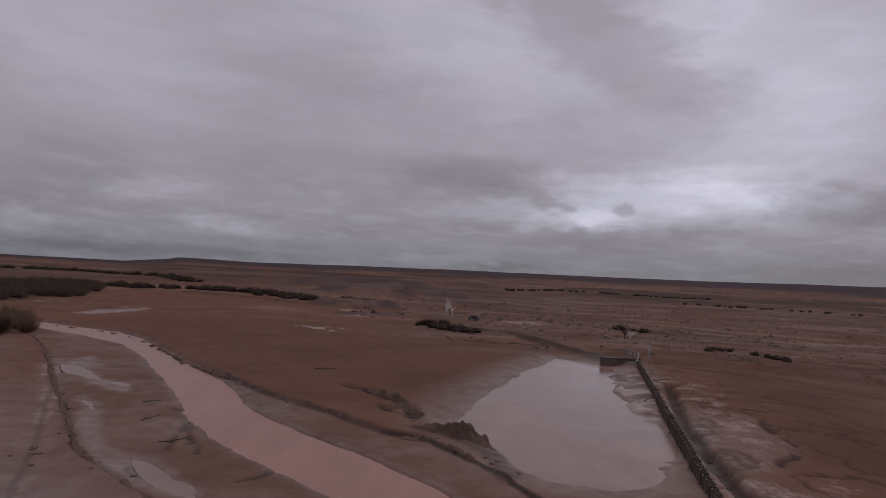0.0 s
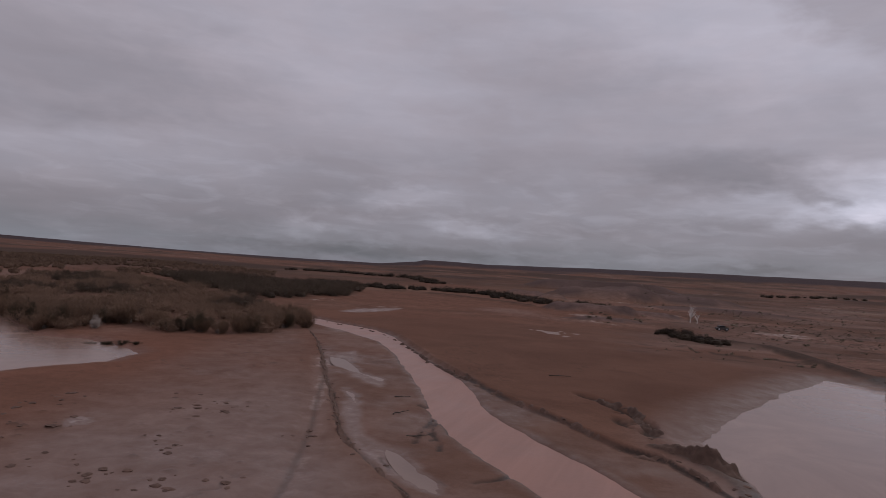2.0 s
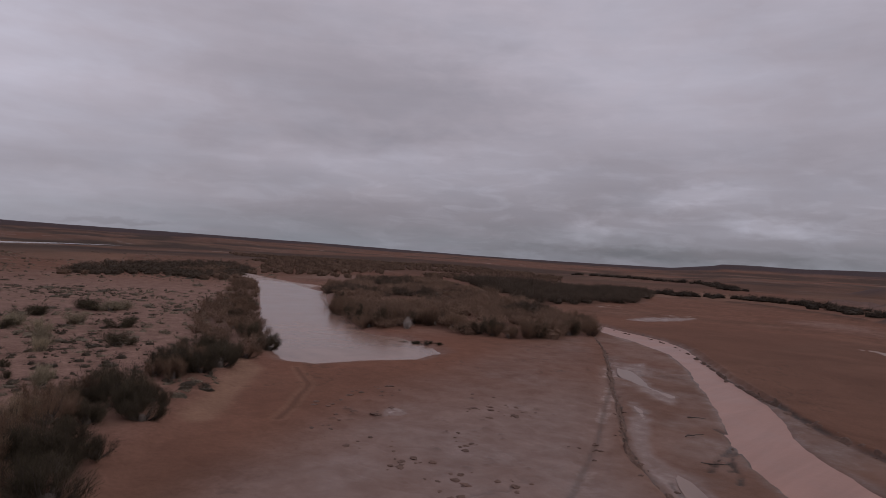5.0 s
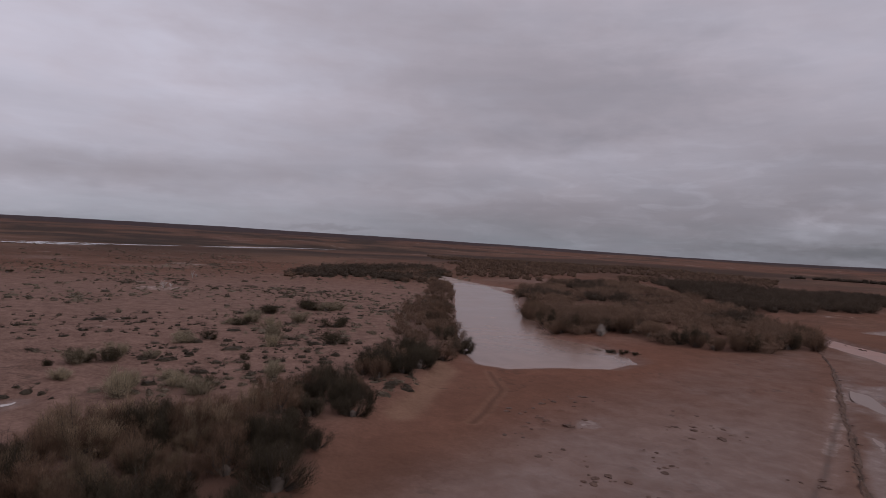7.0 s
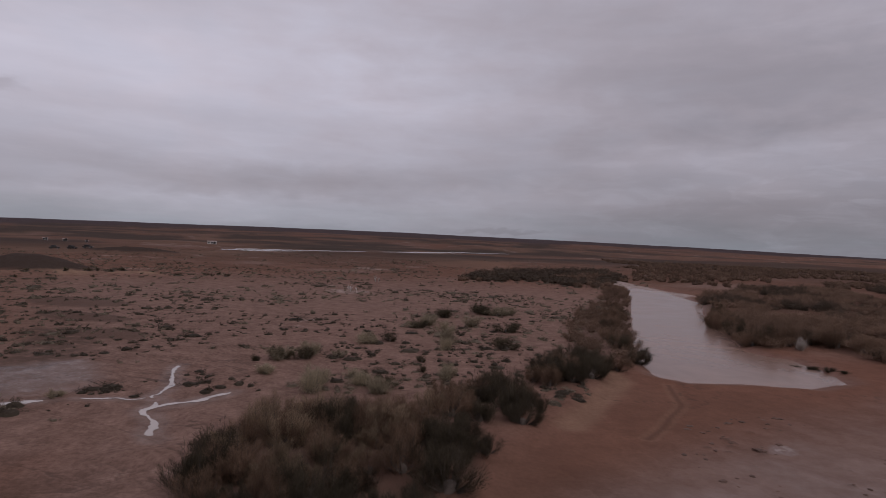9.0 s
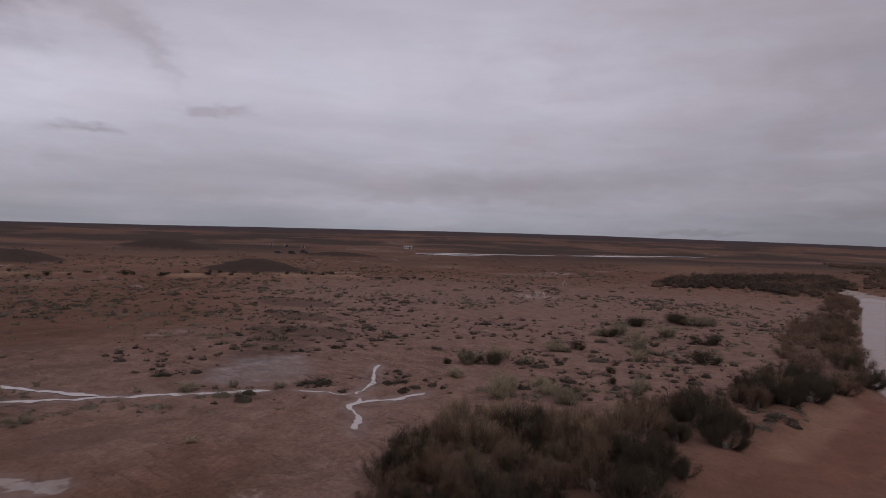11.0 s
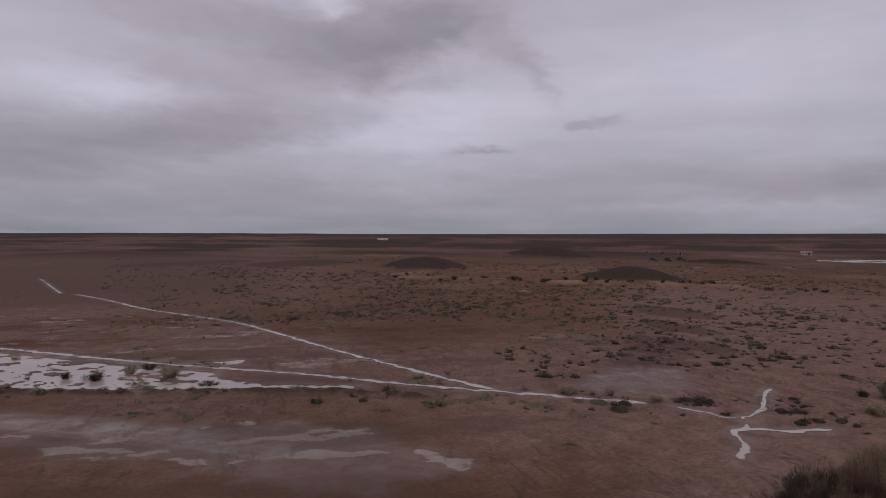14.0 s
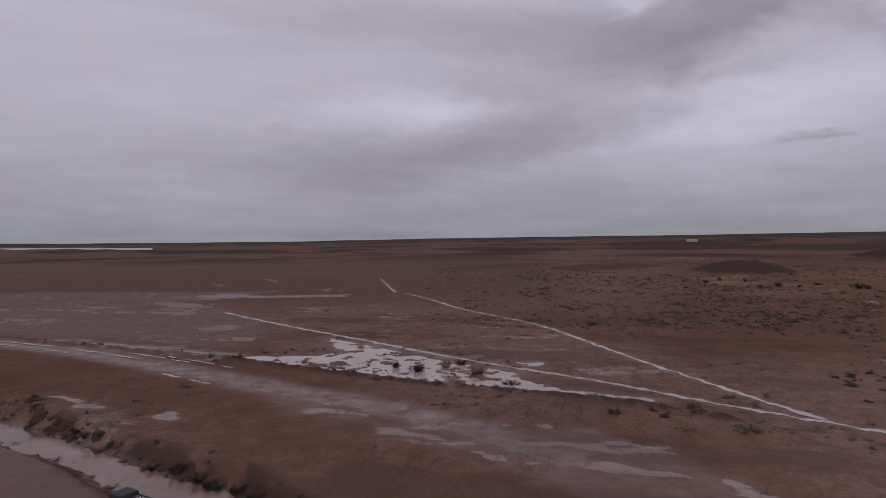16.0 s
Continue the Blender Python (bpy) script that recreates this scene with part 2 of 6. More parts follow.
TERRACE = [(-74.0, 104.0), (-66.0, 99.0), (-55.8, 92.9), (-47.9, 89.2), (-40.0, 82.9), (-30.1, 70.6), (-25.5, 64.0), (-18.3, 56.5), (-13.2, 50.6), (-9.3, 47.3), (-5.8, 43.8), (-2.4, 40.3), (-0.2, 39.4), (1.2, 37.7), (2.8, 35.1), (4.2, 32.4), (5.5, 29.0), (11.0, 19.5), (24.0, 9.0), (49.0, -3.0)]
CRACK = [(-66.0, 92.0), (-52.0, 80.0), (-44.1, 70.2), (-36.0, 58.7), (-31.2, 51.5), (-26.7, 45.1), (-23.3, 40.1), (-20.3, 35.6), (-17.6, 32.2), (-15.6, 30.6), (-13.5, 28.5), (-11.7, 27.0), (-9.0, 24.0), (-4.0, 18.0), (2.0, 10.0), (16.0, -3.0), (42.0, -18.0)]
TRACK_WEST = [(-36.0, 59.0), (-27.2, 44.5), (-22.5, 36.3), (-18.2, 28.7), (-16.0, 24.0), (-14.0, 20.0), (-9.0, 12.0)]
STRIP = [(-23.5, 41.8), (-23.4, 43.3), (-18.9, 35.7), (-15.6, 32.7), (-13.0, 30.8), (-10.7, 29.0), (-11.9, 27.9), (-14.2, 30.2), (-16.8, 32.2), (-18.7, 34.1)]
PATCH_A = [(-35.5, 59.2), (-36.2, 63.5), (-36.3, 66.3), (-33.8, 61.7), (-32.2, 55.4)]
PATCH_B = [(-31.7, 56.0), (-28.0, 53.7), (-24.2, 50.4), (-24.0, 48.9), (-28.0, 51.5)]
FARPATCH = [(-65.2, 111.7), (-66.0, 122.4), (-61.6, 134.2), (-60.3, 124.3), (-62.0, 113.1)]
POND_E = [(10.0, 72.2), (16.7, 87.1), (23.5, 84.9), (21.7, 74.4), (17.5, 60.7), (17.9, 56.8), (17.7, 50.0), (16.3, 42.2), (14.5, 36.9), (12.3, 33.6), (9.2, 32.2), (6.0, 33.4), (4.7, 35.1), (3.5, 40.9), (1.8, 46.0), (4.0, 55.2), (6.8, 63.5)]
CHUNK = [(-0.7, 40.3), (1.3, 40.1), (3.0, 38.4), (3.8, 36.2), (4.2, 32.8), (2.9, 33.0), (1.2, 35.2), (-0.5, 37.1)]
DEBRIS = [(-6.1, 54.2), (-3.3, 52.5), (-1.2, 47.4), (-1.9, 44.4), (-3.2, 45.9)]
WALL = [(26.3, 81.9), (13.9, 31.0)]
TRENCH = [(23.8, 63.8), (18.5, 46.0), (15.7, 33.1), (15.2, 29.8)]
POND_W = [(-186.8, 92.2), (-161.7, 93.1), (-138.6, 85.0), (-130.8, 83.6), (-111.0, 70.6), (-84.9, 57.8), (-68.3, 49.8), (-62.6, 51.4), (-57.5, 50.7), (-51.1, 48.1), (-49.2, 42.7), (-50.9, 38.3), (-51.8, 32.2), (-54.4, 30.5), (-58.9, 31.2), (-74.6, 37.6), (-110.4, 55.4), (-165.5, 81.8)]
BEACH = [(-55.3, 24.9), (-51.3, 24.6), (-42.9, 18.8), (-36.6, 13.8), (-32.1, 10.2), (-28.5, 8.2), (-26.6, 7.2)]
# shallow tongues of pale water on the river bed
TONGUES = [
    [(-36.0, 60.4), (-34.2, 60.0), (-29.2, 54.8), (-27.3, 53.7), (-25.3, 52.5), (-25.1, 51.3), (-28.3, 53.1), (-31.5, 55.2), (-33.6, 56.8)],
    [(-15.5, 32.9), (-14.6, 32.5), (-12.3, 30.4), (-10.6, 29.0), (-10.4, 28.0), (-11.4, 28.2), (-13.0, 29.6), (-14.4, 31.2)],
    [(-26.0, 46.6), (-25.0, 45.4), (-24.2, 44.8), (-22.9, 42.6), (-24.2, 44.0), (-25.6, 45.7)],
]
MUD_SHINE = [(-32.3, 25.5), (-33.4, 27.4), (-33.0, 28.8), (-31.8, 26.6)]
TRACK_MAIN = [(-3.3, -119.9), (-11.5, -97.2), (-19.4, -77.5), (-26.4, -60.4), (-33.0, -47.1), (-37.1, -36.4), (-40.2, -30.0), (-43.3, -23.3), (-45.3, -19.1)]
TRACK_MAIN_END = [(-45.6, -17.7), (-45.7, -16.0), (-45.4, -13.9), (-45.9, -12.7)]
TRACK_NORTH = [(-45.0, -12.0), (-46.1, -12.8), (-47.2, -12.5), (-49.5, -12.2), (-51.7, -12.8), (-54.9, -13.5), (-57.2, -13.6)]
TRACK_EAST = [(-43.2, -11.6), (-44.0, -10.9), (-44.8, -9.6), (-45.9, -8.6), (-47.4, -7.6)]
TRACK_SOUTH = [(-45.0, -12.2), (-44.2, -12.0), (-43.2, -12.0), (-42.6, -12.3), (-40.9, -11.4), (-39.7, -10.8), (-37.8, -10.6), (-36.5, -10.0)]
TRACK_UP = [(-45.8, -141.0), (-45.9, -125.5), (-44.8, -104.6), (-46.7, -81.3), (-43.5, -58.4), (-41.7, -44.8), (-40.7, -35.2), (-40.5, -30.2)]
TRACK_UP_FAR = [(-54.9, -195.0), (-44.3, -145.3)]
FLOOD = [(-3.0, -72.6), (-10.2, -63.5), (-16.7, -55.6), (-22.4, -49.0), (-28.1, -44.4), (-32.9, -39.1), (-33.4, -39.6), (-28.6, -45.3), (-26.7, -52.1), (-32.8, -56.2), (-28.8, -58.6), (-25.0, -61.9), (-21.6, -67.0), (-19.3, -79.0), (-15.7, -83.2), (-14.5, -70.1), (-10.6, -69.9), (-7.1, -71.5)]
FAR_FILM = [(0.6, -160.2), (-15.5, -150.7), (-33.2, -145.5), (-31.8, -139.6), (-14.7, -143.3), (0.6, -147.7)]
ROAD = [(60.0, -130.0), (24.1, -94.8), (12.7, -82.0), (3.2, -69.2), (-6.3, -54.8), (-13.5, -45.0), (-17.0, -37.5), (-19.6, -31.2)]
BERM = [(50.0, -122.0), (17.2, -91.4), (10.0, -83.7), (3.5, -78.0), (-3.5, -70.1), (-9.9, -61.9), (-16.3, -54.3), (-23.8, -46.4), (-30.4, -40.0), (-34.6, -32.9)]
DITCH_FAR = [(34.0, -78.0), (14.6, -56.6), (9.7, -50.1), (5.5, -44.1), (2.0, -39.1), (-0.9, -35.7), (-4.0, -28.0), (-6.0, -22.0)]
DITCH_NEAR = [(32.0, -70.0), (12.8, -49.5), (9.8, -45.9), (6.7, -41.5), (3.9, -36.9), (0.0, -28.5), (-2.0, -22.0)]
DITCH_CREST = [(37.0, -88.0), (15.7, -61.2), (12.4, -56.9), (8.6, -49.6), (4.7, -42.9), (1.1, -38.2), (-0.9, -35.5), (-3.0, -32.2), (-6.0, -26.0), (-8.5, -20.0)]
PUD1 = [(12.2, -59.5), (11.0, -59.6), (8.9, -56.8), (6.2, -54.2), (8.7, -54.9)]
PUD2 = [(3.6, -50.5), (2.5, -50.9), (1.5, -49.2), (2.4, -48.5)]
PUD3 = [(-25.5, -24.8), (-26.6, -21.8), (-24.7, -20.6), (-24.5, -21.9)]
PUD4 = [(-24.0, -32.3), (-26.4, -30.6), (-24.9, -30.6)]
FAN = [(-5.7, -53.4), (-9.9, -48.0), (-12.8, -42.1), (-18.0, -39.2), (-23.0, -36.5), (-26.1, -30.5), (-26.2, -25.9), (-26.9, -22.1), (-24.2, -20.7), (-20.3, -22.2), (-16.9, -27.1), (-14.9, -32.7), (-11.7, -38.7), (-8.8, -43.3), (-5.3, -50.2)]
FAN_NEAR = [(-19.3, -34.4), (-21.8, -33.5), (-24.5, -32.5), (-26.3, -30.0), (-26.3, -24.8), (-26.4, -21.7), (-24.7, -20.6), (-23.5, -21.4), (-20.7, -23.8), (-17.2, -30.7)]
LAKE12 = [(-427.6, -74.5), (-407.4, -15.1), (-518.9, 53.2), (-473.4, -17.6)]
LAKE16 = [(312.3, -1251.4), (63.7, -1017.1), (79.1, -1264.6), (401.6, -1609.9)]
WHITE_FILM = [(-27.5, 113.7), (-17.9, 113.0), (-12.3, 113.2), (-17.7, 105.9)]
THICKET_MID = [(-103.0, 66.4), (-80.9, 55.3), (-67.0, 50.4), (-70.8, 60.9), (-62.2, 59.9), (-57.2, 60.8), (-52.3, 66.6), (-52.5, 79.1), (-62.8, 93.7), (-75.4, 103.0), (-99.6, 112.9), (-133.6, 140.6), (-189.9, 167.5), (-183.2, 131.8), (-154.3, 97.1)]
THICKET_DARK = [(-95.4, 118.5), (-92.7, 131.3), (-92.6, 168.8), (-117.3, 213.4), (-137.4, 209.7), (-191.2, 215.7), (-194.1, 190.0), (-145.3, 152.9)]
THICKET_FARL = [(-182.2, 35.9), (-191.4, 62.0), (-159.5, 71.7), (-205.1, 101.1), (-293.3, 131.3), (-260.0, 73.9), (-221.4, 46.6)]
THICKET_NEAR = [(-25.0, -7.0), (-30.0, -7.4), (-35.0, -5.8), (-38.0, -4.0), (-36.8, -1.6), (-39.0, 0.8), (-38.2, 4.0), (-36.6, 6.2), (-33.0, 8.8), (-29.6, 8.0), (-26.2, 5.6), (-22.0, 5.0), (-19.5, 2.0), (-19.0, -2.5), (-21.0, -5.2)]
THICKET_BANK = [(-39.5, 5.8), (-43.4, 7.0), (-46.4, 11.0), (-45.5, 14.3), (-41.5, 15.0), (-37.6, 12.6), (-36.2, 9.6)]
THICKET_SPUR = [(-48.8, 15.5), (-53.0, 17.0), (-57.0, 21.0), (-59.0, 25.0), (-55.8, 26.8), (-51.5, 23.2), (-48.4, 21.2), (-46.3, 18.4)]
THICKET_POND = [(-56.0, 27.5), (-60.0, 25.2), (-68.0, 26.5), (-82.0, 31.5), (-104.0, 42.0), (-134.0, 59.0), (-172.0, 80.0), (-162.0, 79.0), (-132.0, 66.0), (-110.0, 54.0), (-90.0, 45.0), (-74.0, 37.0), (-66.0, 33.5), (-58.0, 30.5)]

# heading and height of the skyline, degrees
SKYLINE = [(-100, 0.3), (-60, 0.9), (-36, 1.22), (-29, 1.15), (-24, 1.02), (-16, 0.93), (-9, 0.88), (-1, 0.8), (8, 0.66), (17, 0.40), (20, 0.47), (23.0, 0.44), (23.7, 0.26), (25, 0.13),
           (27, -0.08), (34, -0.1), (41, -0.08), (47, 0.04), (54, 0.2), (64, 0.4), (74, 0.53), (84, 0.65), (92, 0.68), (108, 0.59), (124, 0.42), (137, 0.28),
           (150, 0.22), (160, 0.12), (173, -0.08), (190, -0.1), (205, 0.0), (230, 0.3), (260, 0.3)]
# x, y, half length, half width, height, turn in degrees
MOUNDS = [(-184, -84, 20, 15, 3.9, 50), (-193, -179, 30, 18, 4.0, 40), (-354, -219, 62, 20, 5.6, 55), (-170, -235, 40, 18, 1.2, 35), (-333, -103, 26, 12, 2.2, 70),
          (-88, -33, 7, 3.5, 0.5, 60), (-74, -25, 5, 3, 0.45, 60), (-105, -40, 9, 5, 0.4, 60), (-130, -260, 40, 14, 1.0, 20)]
GRAVEL = [(-26, 184, 13, 7, 2.4, -8), (-10, 188, 9, 6, 1.2, -5), (-17, 153, 9, 4, 0.7, 12), (-35, 300, 26, 16, 4.6, 0), (-8, 318, 34, 18, 3.4, -8), (-62, 258, 9, 6, 2.6, 0), (-50, 254, 6, 5, 2.0, 0), (-50, 420, 50, 26, 6.0, 10), (12, 250, 24, 12, 1.2, -6)]
RIDGE = [(-1.0, 41.5), (-0.2, 41.0), (1.8, 39.9), (3.5, 37.7), (4.2, 32.9)]


def hill(x, y, mound, steep=0.15):
    mx, my, a, b, h, turn = mound
    c, s = math.cos(radians(turn)), math.sin(radians(turn))
    u, v = ((x - mx) * c + (y - my) * s) / a, (-(x - mx) * s + (y - my) * c) / b
    q = np.sqrt(u * u + v * v) + 0.12 * layers(x, y, a * 0.5, 3, 31)
    return h * ease(q, 1.25, steep) * (1 + 0.12 * layers(x, y, a * 0.25, 3, 33))


BED = [*TERRACE, *CRACK[::-1]]
RIVER = [*RIVER_WEST, *RIVER_EAST[::-1]]
DITCH = [*DITCH_FAR, *DITCH_NEAR[::-1]]
LOW, DITCH_LEVEL, POND_E_LEVEL, POND_W_LEVEL, FLOOD_LEVEL, RIVER_LEVEL = -0.3, -0.8, -0.35, -0.3, -0.06, -0.4


def ground_at(x, y):
    """Height and soil of the land: a dict of shares 0 to 1."""
    x, y = np.asarray(x, float), np.asarray(y, float)
    r, yaw = np.hypot(x, y), np.degrees(np.arctan2(-x, y))
    yaw = np.where(yaw < -100, yaw + 360, yaw)
    zero = np.zeros(x.shape)
    u_road, v_road = x * 0.60 + y * 0.80, x * 0.80 - y * 0.60
    # how calm the land is: mud flats against the scrub plain
    river_side = ease(inside(x, y, [(-60, 30), (-30, 4), (-10, -10), (60, -40), (80, 90), (28, 90), (20, 130), (-60, 130), (-75, 110), (-64, 70)], 25), 8, -6)
    plain = 1 - river_side
    z = plain * (0.10 * layers(x, y, 14, 4, 1) + 0.05 * layers(x, y, 2.3, 3, 5)) + 0.02 * layers(x, y, 5, 4, 2) + 0.012 * layers(x, y, 0.9, 3, 3)
    # the land far off
    e = np.interp(yaw, [a for a, _ in SKYLINE], [b for _, b in SKYLINE]) + 0.02 * layers(yaw * 1.0, zero, 3, 3, 8)
    top = 11.5 + 3000 * np.tan(np.radians(e))
    far = np.clip((r - 260) / 2740, 0, 1.25)
    z = z + top * np.minimum(far, 1) ** 1.35 - 25 * np.maximum(far - 1, 0) + ease(r, 200, 900) * 3.6 * layers(x, y, 160, 4, 12) * (1 - ease(r, 1500, 3000))
    soil = dict(pale=zero.copy(), wet=zero.copy(), dark=zero.copy(), red=zero.copy(), grey=zero.copy(), sand=zero.copy(), haze_gravel=zero.copy(), calm=0.85 * river_side)

    def more(name, share):
        soil[name] = np.maximum(soil[name], np.clip(share, 0, 1))

    ragged = 0.35 * layers(x, y, 3.0, 4, 21)
    crumbs = layers(x, y, 0.8, 3, 22)
    # broad tones
    more("red", 0.55 * ease(layers(x, y, 60, 4, 40), -0.3, 0.7) * (1 - 0.6 * river_side))
    more("grey", plain * ease(layers(x, y, 38, 5, 41), 0.1, 0.9) * 0.7)
    more("pale", plain * 0.45 * ease(layers(x, y, 22, 5, 43), 0.35, 1.0))
    more("grey", 0.72 * plain * ease(r, 230, 130) * ease(yaw, 50, 62) * ease(yaw, 122, 108))
    belts = layers(x, y, 110, 5, 42) + 0.5 * layers(x, y, 300, 3, 142)
    more("dark", ease(r, 190, 520) * (0.16 + 0.16 * ease(yaw, 50, 75) + 0.66 * ease(belts, -0.30, 0.32)))
    more("red", 0.95 * (1 - 0.85 * ease(yaw, 132, 155)) * ease(r, 260, 600) * ease(layers(x, y, 170, 4, 143), -0.2, 0.3))
    more("sand", 0.30 * ease(r, 150, 320) * ease(r, 1300, 800) * ease(layers(x, y, 70, 5, 144), 0.15, 0.5))
    more("pale", 0.35 * ease(r, 240, 420) * ease(r, 1300, 800) * ease(layers(x, y, 60, 5, 145), 0.40, 0.6))
    more("dark", 0.12 * ease(yaw, 122, 140) + 0.24 * ease(layers(u_road, v_road / 2.5, 5, 4, 170), 0.05, 0.4) * ease(yaw, 105, 125) * ease(r, 130, 80))
    more("grey", 0.6 * ease(yaw, 132, 150) * ease(r, 80, 150))
    more("dark", 0.45 * ease(yaw, 140, 152) * ease(r, 90, 160))
    # ledges, sand and silt on the land beyond the wall
    east = ease(yaw, 10, -2) * ease(r, 75, 105) * ease(r, 700, 400)
    more("dark", 0.75 * east * ease(np.abs(layers(x / 3, y, 9, 5, 151)), 0.07, 0.02) * ease(layers(x, y, 30, 3, 152), -0.3, 0.2))
    more("grey", 0.7 * east * ease(layers(x / 2, y, 25, 4, 153), -0.1, 0.4))
    more("dark", 0.40 * east * ease(layers(x / 3, y, 18, 4, 154), 0.0, 0.4))
    more("pale", 0.32 * east * ease(layers(x / 4, y, 12, 5, 155), 0.40, 0.6))
    # far ridges take a purple tint that stands in for haze
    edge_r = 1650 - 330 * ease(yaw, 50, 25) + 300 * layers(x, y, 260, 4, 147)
    more("haze_gravel", ease(r, edge_r, edge_r + 260))
    # thin ledges left by sheets of water, along the road's line
    u, v = x * 0.60 + y * 0.80, x * 0.80 - y * 0.60
    ledges = ease(np.abs(layers(u / 7, v, 1.5, 4, 95)), 0.09, 0.02) * plain * ease(yaw, 70, 105) * ease(r, 120, 60)
    z = z - 0.04 * ledges
    more("dark", 0.5 * ledges * ease(layers(x, y, 9, 3, 96), -0.3, 0.5))
    rills = ease(np.abs(layers(x, y, 8, 5, 97)), 0.035, 0.008) * ease(r, 130, 70)
    z = z - 0.03 * rills
    more("dark", 0.4 * rills * ease(layers(x, y, 12, 3, 98), 0.0, 0.5))
    # river bed between the cut banks
    d = inside(x, y, BED, 20) + ragged * 0.9
    bed = ease(d, 0.25, -0.2)
    z = z * (1 - bed) + (LOW + 0.03 * layers(x, y, 4, 4, 6)) * bed
    edge, _ = near_line(x, y, TERRACE)
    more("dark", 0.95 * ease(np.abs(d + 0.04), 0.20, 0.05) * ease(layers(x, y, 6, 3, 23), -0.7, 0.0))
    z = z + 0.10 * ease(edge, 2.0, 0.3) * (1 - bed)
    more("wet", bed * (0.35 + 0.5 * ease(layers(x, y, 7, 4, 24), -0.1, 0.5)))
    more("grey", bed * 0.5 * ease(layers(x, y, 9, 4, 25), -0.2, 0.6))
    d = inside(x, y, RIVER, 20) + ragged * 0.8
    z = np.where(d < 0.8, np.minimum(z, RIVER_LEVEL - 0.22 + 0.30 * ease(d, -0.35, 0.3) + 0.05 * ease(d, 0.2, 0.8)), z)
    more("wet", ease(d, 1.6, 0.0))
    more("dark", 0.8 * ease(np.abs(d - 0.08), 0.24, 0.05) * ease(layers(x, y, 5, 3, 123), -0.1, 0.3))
    # wet silt strips; part of their water sheen is put in as pale
    for ring in (STRIP, PATCH_A, PATCH_B, FARPATCH):
        d = inside(x, y, ring, 10) + ragged * 1.2
        z = np.where(d < 0, z - 0.05 * ease(d, 0.0, -0.6), z)
        more("wet", ease(d, 0.8, -0.2))
        more("grey", ease(d, 0.9, -0.1))
        more("calm", ease(d, 1.0, 0.2))
        more("pale", 0.24 * ease(d, 0.4, -0.4))
    for ring in TONGUES:
        d = inside(x, y, ring, 6) + 1.3 * ragged + 0.15 * crumbs
        z = np.where(d < 0.5, np.minimum(z, LOW - 0.10 + 0.08 * ease(d, -0.15, 0.25)), z)
        more("wet", ease(d, 1.0, 0.1))
        more("grey", 0.7 * ease(d, 0.9, 0.1))
        more("dark", 0.5 * ease(np.abs(d - 0.22), 0.25, 0.05) * ease(layers(x, y, 3, 3, 125), 0.0, 0.4))
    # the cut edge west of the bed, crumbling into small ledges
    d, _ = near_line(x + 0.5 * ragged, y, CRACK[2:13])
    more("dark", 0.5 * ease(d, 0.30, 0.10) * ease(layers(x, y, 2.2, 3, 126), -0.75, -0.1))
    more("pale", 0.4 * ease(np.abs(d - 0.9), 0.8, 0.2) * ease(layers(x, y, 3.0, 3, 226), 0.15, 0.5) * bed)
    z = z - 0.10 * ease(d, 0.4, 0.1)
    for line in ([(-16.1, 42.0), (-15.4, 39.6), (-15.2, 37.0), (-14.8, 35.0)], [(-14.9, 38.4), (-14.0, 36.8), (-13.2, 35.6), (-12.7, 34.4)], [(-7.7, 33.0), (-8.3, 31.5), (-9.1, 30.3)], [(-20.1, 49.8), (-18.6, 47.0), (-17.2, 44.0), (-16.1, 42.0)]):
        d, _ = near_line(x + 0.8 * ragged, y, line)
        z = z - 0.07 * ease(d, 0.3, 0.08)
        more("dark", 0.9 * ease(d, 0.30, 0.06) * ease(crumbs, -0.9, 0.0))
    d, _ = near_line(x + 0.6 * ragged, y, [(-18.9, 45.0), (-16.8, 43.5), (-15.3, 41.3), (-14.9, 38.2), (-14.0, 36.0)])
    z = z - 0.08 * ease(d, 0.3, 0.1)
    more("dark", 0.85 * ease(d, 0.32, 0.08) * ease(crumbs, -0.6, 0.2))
    # west flats: slick grey silt near the channel, redder towards the pond
    d, _ = near_line(x, y, CRACK)
    west = ease(inside(x, y, [*CRACK[:12], (-8, 10), (-24, 8), (-36, 24), (-44, 44)], 12), 3.0, -5.0)
    more("red", 0.5 * river_side * ease(x, -26, -36))
    more("grey", west * (0.3 + 0.7 * ease(x, -38, -27)) * (0.45 + 0.35 * ease(y, 48, 30) + 0.3 * ease(layers(x, y, 8, 4, 44), -0.5, 0.5)))
    more("wet", west * (0.35 + 0.35 * ease(x, -34, -24) + 0.3 * ease(layers(x, y, 5, 4, 45), -0.2, 0.6)))
    more("pale", west * 0.15 * ease(layers(x, y, 5, 4, 46), -0.1, 0.6))
    d, _ = near_line(x + ragged, y, TRACK_WEST)
    z = z - 0.10 * ease(d, 1.3, 0.7)
    more("grey", 0.7 * ease(d, 1.6, 0.5))
    more("pale", 0.36 * ease(d, 0.9, 0.3) * ease(layers(x, y, 4, 3, 224), -0.5, 0.2))
    d, _ = near_line(x + 0.4 * ragged, y, [(-36.8, 60.1), (-29.8, 48.8), (-25.1, 40.7), (-21.8, 34.9), (-19.0, 29.6), (-17.6, 26.7), (-15.0, 21.0)])
    z = z - 0.05 * ease(d, 0.35, 0.1)
    more("dark", 0.42 * ease(d, 0.28, 0.06))
    d, _ = near_line(x + 0.5 * ragged, y, [(-50, 29), (-43.5, 26.5), (-38, 22), (-35.5, 19.5)])
    z = z - 0.06 * ease(np.abs(d - 0.25), 0.3, 0.1)
